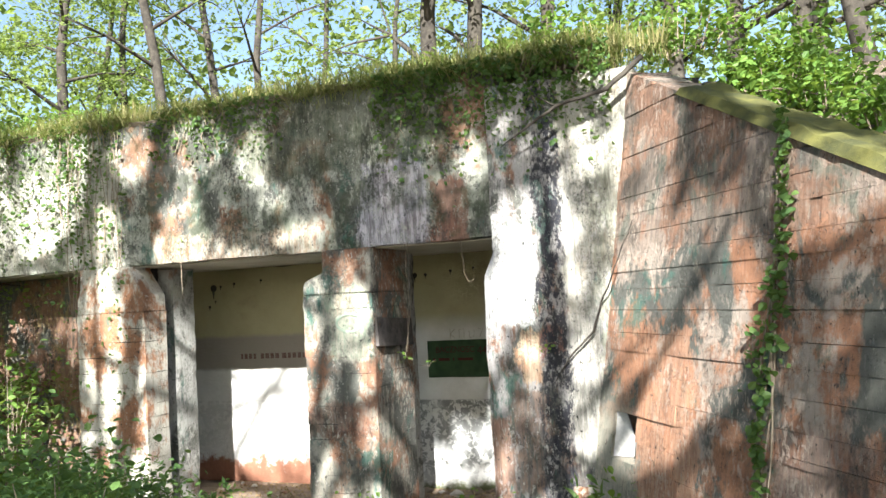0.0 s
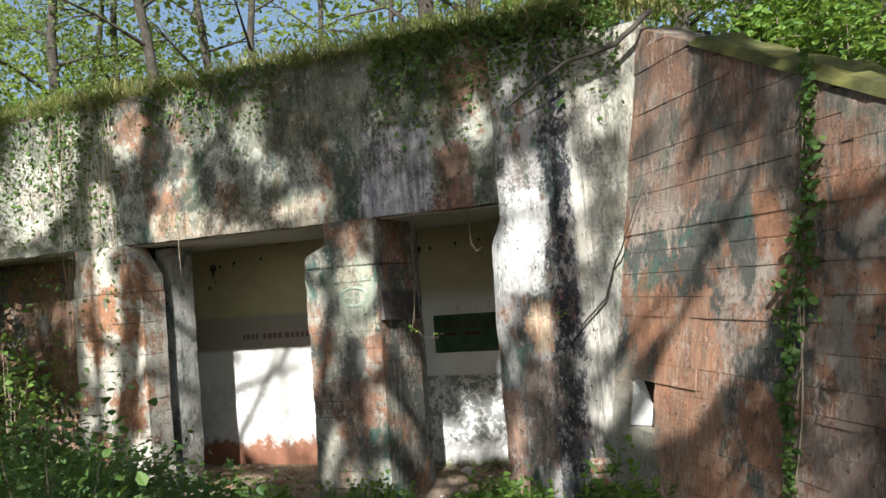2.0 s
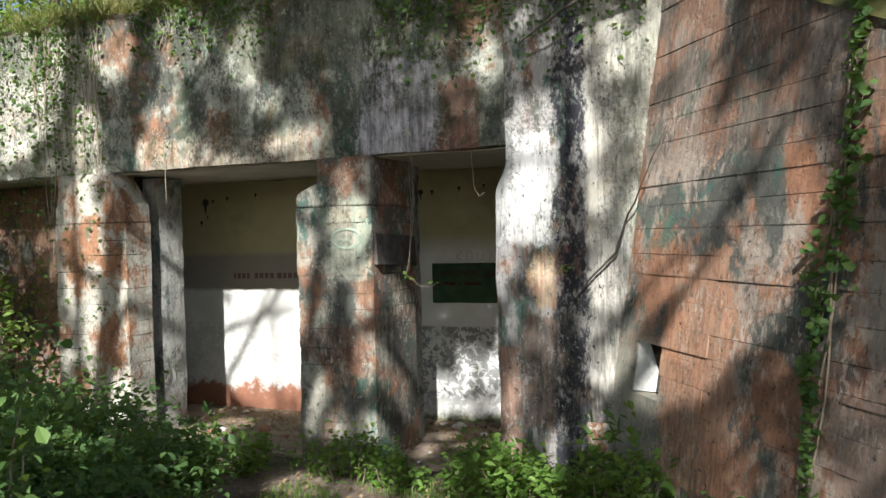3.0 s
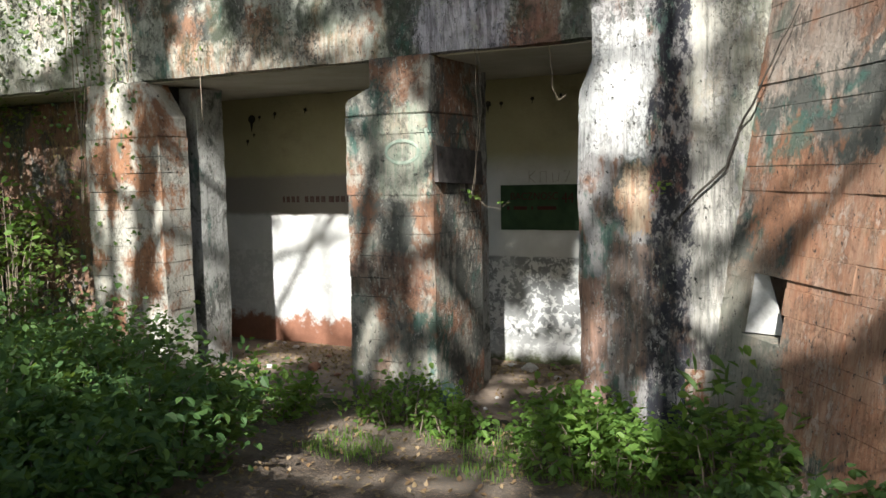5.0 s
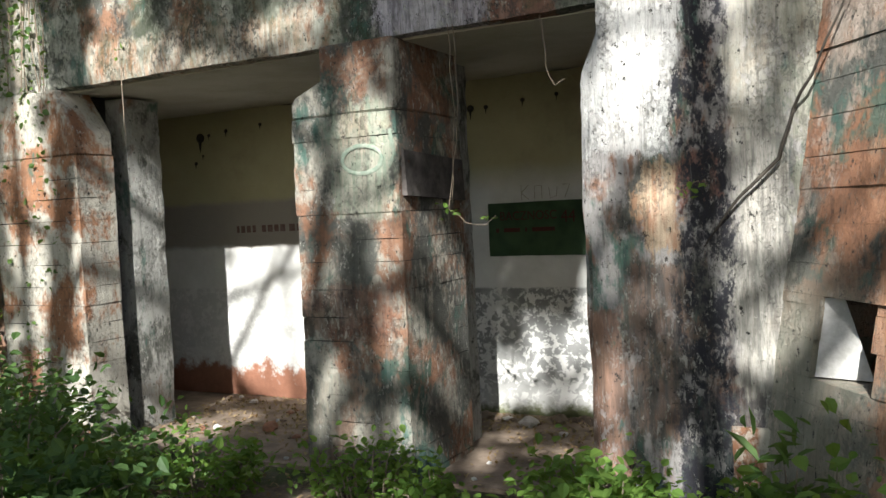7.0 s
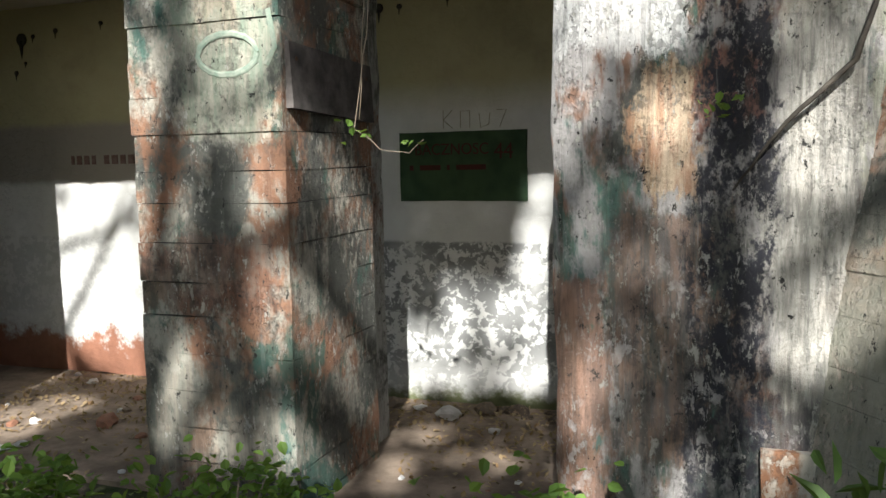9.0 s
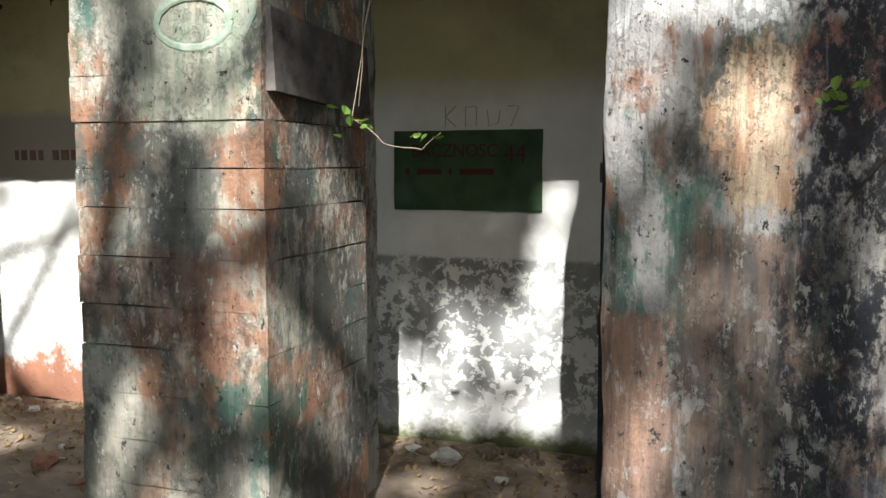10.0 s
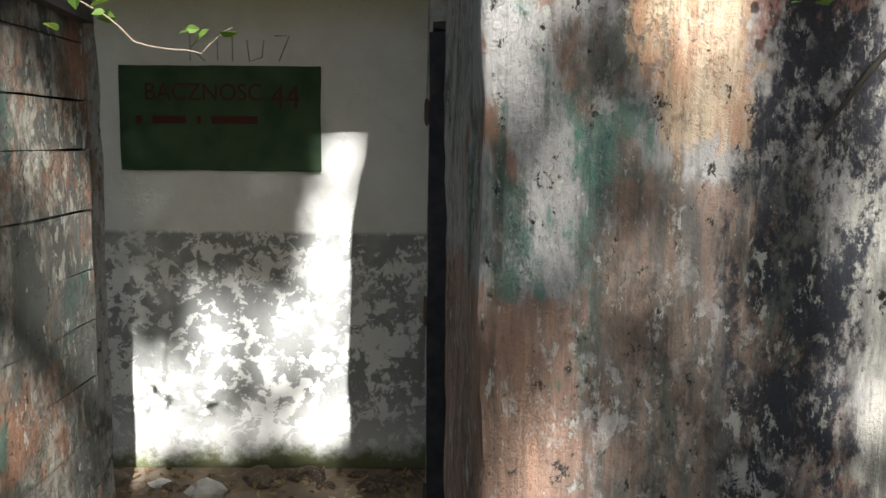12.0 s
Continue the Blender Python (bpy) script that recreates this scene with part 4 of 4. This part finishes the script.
def shrub(name, place, rx, ry, height, count, leaf, material, label, category, rng, stems=14, full=True, group="", broad=0.75):
    """Arching stems with leaves gathered along them."""
    z = ground_height(place[0], place[1]) - 0.03
    top = thing(name, (place[0], place[1], z), label, category, group)
    verts, faces, spots = [], [], []
    for k in range(stems):
        ang = rng.uniform(0, 2 * math.pi)
        f = math.sqrt(rng.uniform(0, 1))
        end = Vector((math.cos(ang) * rx * f, math.sin(ang) * ry * f, height * rng.uniform(0.45, 1.0) * (1.1 - 0.5 * f)))
        root = Vector((end.x * 0.55, end.y * 0.55, 0))
        mid = root.lerp(end, 0.5) + Vector((0, 0, height * 0.25))
        pts = [root, root.lerp(mid, 0.6), mid, mid.lerp(end, 0.6), end]
        tube(verts, faces, pts, [0.007, 0.006, 0.005, 0.004, 0.002], 5)
        for i in range(1, 5):
            spots += [pts[i], pts[i - 1].lerp(pts[i], 0.5)]
    tagged(link("stem_tangle", mesh_of("stem_tangle", verts, faces), M_TWIG, top), kind="stuff")
    c = np.array([tuple(s) for s in spots])[rng.integers(0, len(spots), count)] + rng.normal(size=(count, 3)) * np.array([rx, ry, height]) * 0.16
    c[:, 2] = np.maximum(c[:, 2], 0.03)
    link("foliage", leaves("foliage", c, leaf, rng, 0.6, broad, full), material, top)
    return top


rng = np.random.default_rng(23)
for x, y, r, h in ((-5.3, 6.0, 0.8, 0.75), (-6.4, 6.7, 1.0, 0.95), (-6.2, 5.4, 1.0, 0.85), (-7.4, 7.3, 1.0, 1.0), (-7.6, 6.0, 1.1, 1.0), (-8.8, 7.4, 1.0, 1.1), (-5.0, 5.0, 0.8, 0.6), (-9.9, 6.6, 1.2, 1.2), (-8.6, 5.2, 1.2, 1.1), (-6.8, 4.4, 1.1, 0.9), (-10.6, 7.9, 0.9, 1.3), (-4.9, 4.1, 0.7, 0.6)):
    shrub("bramble_bush", (x, y), r, r * 0.9, h, 2300, 0.07, M_DARKLEAF, "dense dark green bramble bush on the forest floor", "bush", rng, 26, group="brambles beside the path")
shrub("sapling", (-3.1, 2.5), 0.8, 0.6, 1.45, 2200, 0.05, M_IVY, "leafy sapling with bluish green leaves beside the path", "sapling", rng, 16)
shrub("sapling", (-3.65, 3.4), 0.5, 0.45, 1.5, 1500, 0.05, M_IVY, "leafy sapling with bluish green leaves beside the path", "sapling", rng, 14)
shrub("sapling", (-5.0, 3.5), 0.9, 0.8, 1.7, 2600, 0.05, M_IVY, "leafy sapling with bluish green leaves beside the path", "sapling", rng, 18)
shrub("sapling", (-9.3, 7.9), 0.7, 0.4, 2.3, 300, 0.09, M_HERB, "thin bare sapling with few bright leaves by the bunker", "sapling", rng, 26)
shrub("sapling", (-10.6, 8.0), 0.8, 0.4, 3.0, 800, 0.09, M_HERB, "thin twiggy sapling with bright leaves by the bunker", "sapling", rng, 30)
for x, y, h in ((-11.0, 7.5, 3.0), (-12.0, 7.0, 3.4), (-11.2, 6.0, 2.4), (-12.8, 6.2, 3.0)):
    shrub("thicket_bush", (x, y), 0.9, 0.8, h, 3200, 0.085, M_IVY, "tall leafy thicket bush with pale bare twigs", "bush", rng, 34, group="thicket beside the bunker")
shrub("herb_patch", (-2.7, 7.5), 0.65, 0.5, 0.55, 1200, 0.07, M_HERB, "bright green nettles at the foot of the pier", "plant", rng, 24)
shrub("herb_patch", (-3.0, 8.1), 0.5, 0.3, 0.58, 800, 0.065, M_HERB, "bright green nettles at the foot of the pier", "plant", rng, 18)
shrub("herb_patch", (-4.6, 8.15), 0.6, 0.25, 0.5, 800, 0.055, M_HERB, "low bright green plants at the foot of the pillar", "plant", rng, 20)
shrub("herb_patch", (-1.75, 7.5), 0.35, 0.4, 0.85, 480, 0.075, M_HERB, "leafy plant under the hole in the wing wall", "plant", rng, 14)
shrub("herb_patch", (-1.0, 6.6), 0.6, 0.5, 0.45, 800, 0.07, M_DARKLEAF, "dark green plants along the wing wall", "plant", rng, 18)
shrub("herb_patch", (-1.6, 6.7), 0.5, 0.5, 0.3, 600, 0.07, M_DARKLEAF, "dark green plants along the wing wall", "plant", rng, 18)
shrub("herb_patch", (-6.0, 8.0), 0.55, 0.35, 0.55, 700, 0.065, M_HERB, "low green plants by the opening", "plant", rng, 14)

shrub("herb_patch", (-2.25, 8.0), 0.4, 0.3, 0.5, 500, 0.06, M_HERB, "bright green nettles at the foot of the pier", "plant", rng, 16)
shrub("herb_patch", (-4.0, 8.0), 0.3, 0.25, 0.42, 350, 0.06, M_HERB, "low bright green plants by the pillar", "plant", rng, 12)
shrub("stalk_plant", (-1.95, 7.95), 0.28, 0.3, 0.95, 90, 0.17, M_DARKLEAF, "leaning stalks with long dark drooping leaves by the wing wall", "plant", rng, 9, broad=0.28)
grass = ground_points(3800, -5.0, -1.3, 7.0, 8.5, rng)
grass = grass[np.array([noise.noise(Vector((p[0] * 1.3, p[1] * 1.3, 3))) > -0.05 for p in grass])]
tagged(link("grass", blades("grass", grass, 0.09, rng, 1.0, 0.004), M_HERB), "short bright green grass before the pillars", "grass", kind="stuff")
litter = ground_points(6000, -7.5, 0.5, 1.5, 8.6, rng, 0.012)
tagged(link("leaf_litter", leaves("leaf_litter", litter, 0.05, rng, 0.9), M_DRY), "dry brown fallen leaves on the soil", "leaf litter", kind="stuff")

debris = np.stack([rng.uniform(-8.0, -3.2, 2600), 10.75 - np.abs(rng.normal(size=2600)) * 0.9, np.full(2600, 0.028)], axis=1)
debris = debris[(debris[:, 1] > 8.7) & ((np.abs(debris[:, 0] + 4.95) > 0.6) | (debris[:, 1] > 10.05))]
tagged(link("floor_litter", leaves("floor_litter", debris, 0.045, rng, 0.85), M_DRY), "dry leaves and bark scraps on the dusty floor", "leaf litter", kind="stuff")

# roof edge: soil cap, grass and hanging plants
structure("roof_soil", rough_box(-14.0, -1.9, FRONT + 0.02, 11.6, TOP - 0.06, TOP + 0.10, 0.16, 0.06, 0.05), M_SOIL, "brown soil on the roof edge with roots", "ground", True)
n = 7500
edge = np.stack([rng.uniform(-13.5, -1.2, n), FRONT + 0.04 + np.abs(rng.normal(size=n)) * 0.6, np.full(n, TOP + 0.05)], axis=1)
edge = edge[np.array([noise.noise(Vector((p[0] * 1.4, p[1], 7))) > -0.12 for p in edge])]
tagged(link("roof_grass", blades("roof_grass", edge, 0.34, rng, 1.2, 0.007), M_GRASS), "yellow-green grass fringe along the roof edge", "grass", kind="stuff")
n = 4500
edge = np.stack([rng.uniform(-13.5, -1.9, n), FRONT - 0.03 + rng.uniform(0, 0.1, n), TOP + 0.06 - np.abs(rng.normal(size=n)) * 0.12], axis=1)
edge = edge[np.array([noise.noise(Vector((p[0] * 1.1, 0, 4))) > -0.15 or p[0] > -4.5 for p in edge])]
tagged(link("hanging_grass", blades("hanging_grass", edge, 0.30, rng, 3.2, 0.005), M_GRASS), "dry yellowish grass drooping over the roof edge", "grass", kind="stuff")
for x0, x1, drop, count in ((-13.5, -8.4, 1.5, 2000), (-7.6, -5.6, 0.6, 600), (-4.4, -1.7, 0.7, 2200), (-9.2, -8.0, 3.2, 620)):
    c = np.stack([rng.uniform(x0, x1, count), FRONT - 0.05 + rng.normal(size=count) * 0.03, TOP + 0.1 - np.abs(rng.normal(size=count)) * drop * 0.6], axis=1)
    top = thing("hanging_plants", ((x0 + x1) / 2, FRONT, TOP), "green plants hanging over the concrete roof edge", "plant", "plants on the roof edge")
    place = np.array(top.location)
    link("foliage", leaves("foliage", c - place, 0.055, rng, 0.2, 0.8, True), M_IVY, top)
    verts, faces = [], []
    for k in range(14):
        x = rng.uniform(x0, x1)
        z0 = TOP + 0.08
        z1 = z0 - drop * rng.uniform(0.4, 1.1)
        pts = [Vector((x + 0.05 * math.sin(i * 1.9 + k), FRONT - 0.035, z0 + (z1 - z0) * i / 5)) - Vector(place) for i in range(6)]
        tube(verts, faces, pts, [0.006] * 5 + [0.002], 4)
    tagged(link("stem_tangle", mesh_of("stem_tangle", verts, faces), M_TWIG, top), kind="stuff")
for x, y, r, h, count in ((-4.0, 9.6, 0.7, 0.5, 500), (-2.6, 9.5, 0.8, 0.7, 700), (-1.2, 9.6, 0.8, 0.7, 700), (-6.2, 9.8, 0.8, 0.35, 400), (0.2, 9.2, 0.9, 0.7, 800), (1.2, 8.4, 0.9, 0.7, 800), (-10.5, 9.9, 1.0, 0.8, 700), (2.2, 7.4, 1.0, 0.8, 800)):
    ob = shrub("roof_bush", (x, y), r, r * 0.7, h, count, 0.08, M_HERB, "bright green undergrowth on the bunker roof", "bush", rng, 16, group="undergrowth on the roof")
    ob.location.z = max(TOP + 0.05, ob.location.z) if x < -0.8 else ob.location.z


for s, h in ((0.8, 0.5), (1.7, 0.5), (2.6, 0.55), (3.5, 0.6), (4.5, 0.6), (5.6, 0.6)):
    p = wing_point(s, wing_top(s), 1.05)
    shrub("bank_bush", (p.x, p.y), 0.6, 0.5, h, 900, 0.07, M_HERB, "green undergrowth on the bank behind the wing wall", "bush", rng, 16, group="undergrowth on the bank")


# ---- ivy, vines and branches ----
def ivy():
    top = thing("ivy", wing_point(2.75, 0.0, 0), "green ivy climbing up the rusty wing wall", "ivy")
    place = Vector(top.location)
    verts, faces, spots = [], [], []
    for k in range(4):
        pts = []
        for i in range(14):
            z = 0.05 + (3.7 - 0.12 * k) * i / 13
            s = 2.86 - 0.09 * (z / 3.6) + 0.06 * math.sin(z * 2.7 + k * 1.4) + 0.03 * (k - 1.5)
            pts.append(wing_point(s, z, -0.018) - place)
        tube(verts, faces, pts, [0.008] * 13 + [0.003], 5)
        spots += pts
    tagged(link("stem_tangle", mesh_of("stem_tangle", verts, faces), M_TWIG, top), kind="stuff")
    count = 520
    z = rng.uniform(0.1, 3.75, count)
    wide = 0.035 + 0.07 * np.exp(-((z - 2.2) / 0.6) ** 2)
    c = [wing_point(2.88 - 0.09 * (a / 3.6) + 0.06 * math.sin(a * 2.7) + float(rng.normal()) * w, a, -0.03 - abs(float(rng.normal())) * 0.025) - place for a, w in zip(z, wide)]
    link("foliage", leaves("foliage", c, 0.06, rng, 0.25, 0.85, True), M_IVY, top)


ivy()


def stick(name, paths, label, category, material=M_TWIG, leaf_spots=()):
    top = thing(name, paths[0][0][:3], label, category)
    place = Vector(top.location)
    verts, faces = [], []
    for path in paths:
        fine, radii = [], []
        for a, b in zip(path, path[1:]):
            for k in range(4):
                f = k / 4
                p = Vector(a[:3]).lerp(Vector(b[:3]), f)
                fine.append(p - place + Vector((noise.noise(p * 7), noise.noise(p * 7 + Vector((9, 0, 0))), noise.noise(p * 7 + Vector((0, 9, 0))))) * 0.018)
                radii.append(a[3] + (b[3] - a[3]) * f)
        fine.append(Vector(path[-1][:3]) - place)
        radii.append(path[-1][3])
        tube(verts, faces, fine, radii, 7)
    link("stem", mesh_of("stem", verts, faces), material, top, smooth=True)
    if leaf_spots:
        c = np.array([tuple(Vector(p) - place) for p in leaf_spots for _ in range(4)]) + rng.normal(size=(4 * len(leaf_spots), 3)) * 0.03
        link("foliage", leaves("foliage", c, 0.042, rng, 0.4, 0.8, True), M_HERB, top)


stick("dead_branch", [[(-1.35, 8.45, 4.82, 0.03), (-1.7, 8.4, 4.52, 0.026), (-2.2, 8.35, 4.42, 0.02), (-2.6, 8.4, 4.22, 0.012), (-2.85, 8.45, 4.08, 0.004)], [(-2.2, 8.35, 4.42, 0.012), (-2.45, 8.3, 4.55, 0.004)]], "grey dead branch leaning over the wall edge", "branch", M_BARK)
stick("root", [[(-1.93, 8.58, 2.42, 0.010), (-2.02, 8.56, 2.15, 0.012), (-2.2, 8.58, 1.98, 0.010), (-2.36, 8.6, 1.80, 0.007), (-2.45, 8.61, 1.66, 0.004)], [(-1.93, 8.58, 2.42, 0.010), (-1.75, 8.4, 2.75, 0.007), (-1.5, 8.2, 3.2, 0.004)]], "dark creeping stem across the pier corner", "root", M_BARK)
stick("hanging_vine", [[(-4.06, 8.66, 3.2, 0.0022), (-4.03, 8.62, 2.8, 0.0022), (-4.05, 8.6, 2.4, 0.0025), (-4.13, 8.6, 1.96, 0.0022), (-4.0, 8.6, 1.86, 0.0022), (-3.85, 8.6, 1.84, 0.002)], [(-4.1, 8.66, 3.2, 0.0025), (-4.07, 8.62, 2.6, 0.0025), (-4.10, 8.6, 2.0, 0.0022)], [(-3.85, 8.6, 1.84, 0.002), (-3.78, 8.6, 1.90, 0.0015)]], "thin green vine hanging from the lintel", "vine", M_TWIG, [(-4.13, 8.58, 1.96), (-4.09, 8.59, 1.92), (-3.84, 8.6, 1.86)])
stick("hanging_vine", [[(-3.45, 8.7, 3.2, 0.003), (-3.42, 8.68, 2.85, 0.003), (-3.36, 8.68, 2.72, 0.003), (-3.3, 8.68, 2.75, 0.002)]], "thin pale root hanging from the lintel", "vine")
stick("hanging_vine", [[(-7.15, 8.62, 3.3, 0.004), (-7.14, 8.6, 2.9, 0.004), (-7.1, 8.58, 2.72, 0.002)]], "thin pale root hanging from the lintel", "vine", M_TWIG, [(-7.15, 8.6, 3.4)])

stick("leaf_sprig", [[(-2.47, 8.63, 2.05, 0.004), (-2.49, 8.56, 2.03, 0.003), (-2.53, 8.52, 2.01, 0.002)]], "small bright green sprig growing from the cracked pier", "plant", M_TWIG, [(-2.49, 8.55, 2.03), (-2.54, 8.52, 2.0), (-2.44, 8.53, 2.02), (-2.5, 8.52, 1.99)])

# ---- far woods ----
rng = np.random.default_rng(31)
n = 90000
ang = rng.uniform(-1.9, 1.9, n)
dist = rng.uniform(24, 40, n)
c = np.stack([np.sin(ang) * dist - 3, np.cos(ang) * dist, np.zeros(n)], axis=1)
clump = np.array([noise.noise(Vector((a[0] * 0.25, a[1] * 0.25, 0))) for a in c])
c[:, 2] = 4.5 + np.abs(rng.normal(size=n)) * (5.0 + 4.0 * np.clip(clump, -0.4, 1)) - 2.0 * (c[:, 1] < 10)
tagged(link("far_woods", leaves("far_woods", c, 0.34, rng, 0.4), M_TREELEAF), "sunlit woodland foliage in the distance", "woods", kind="stuff")
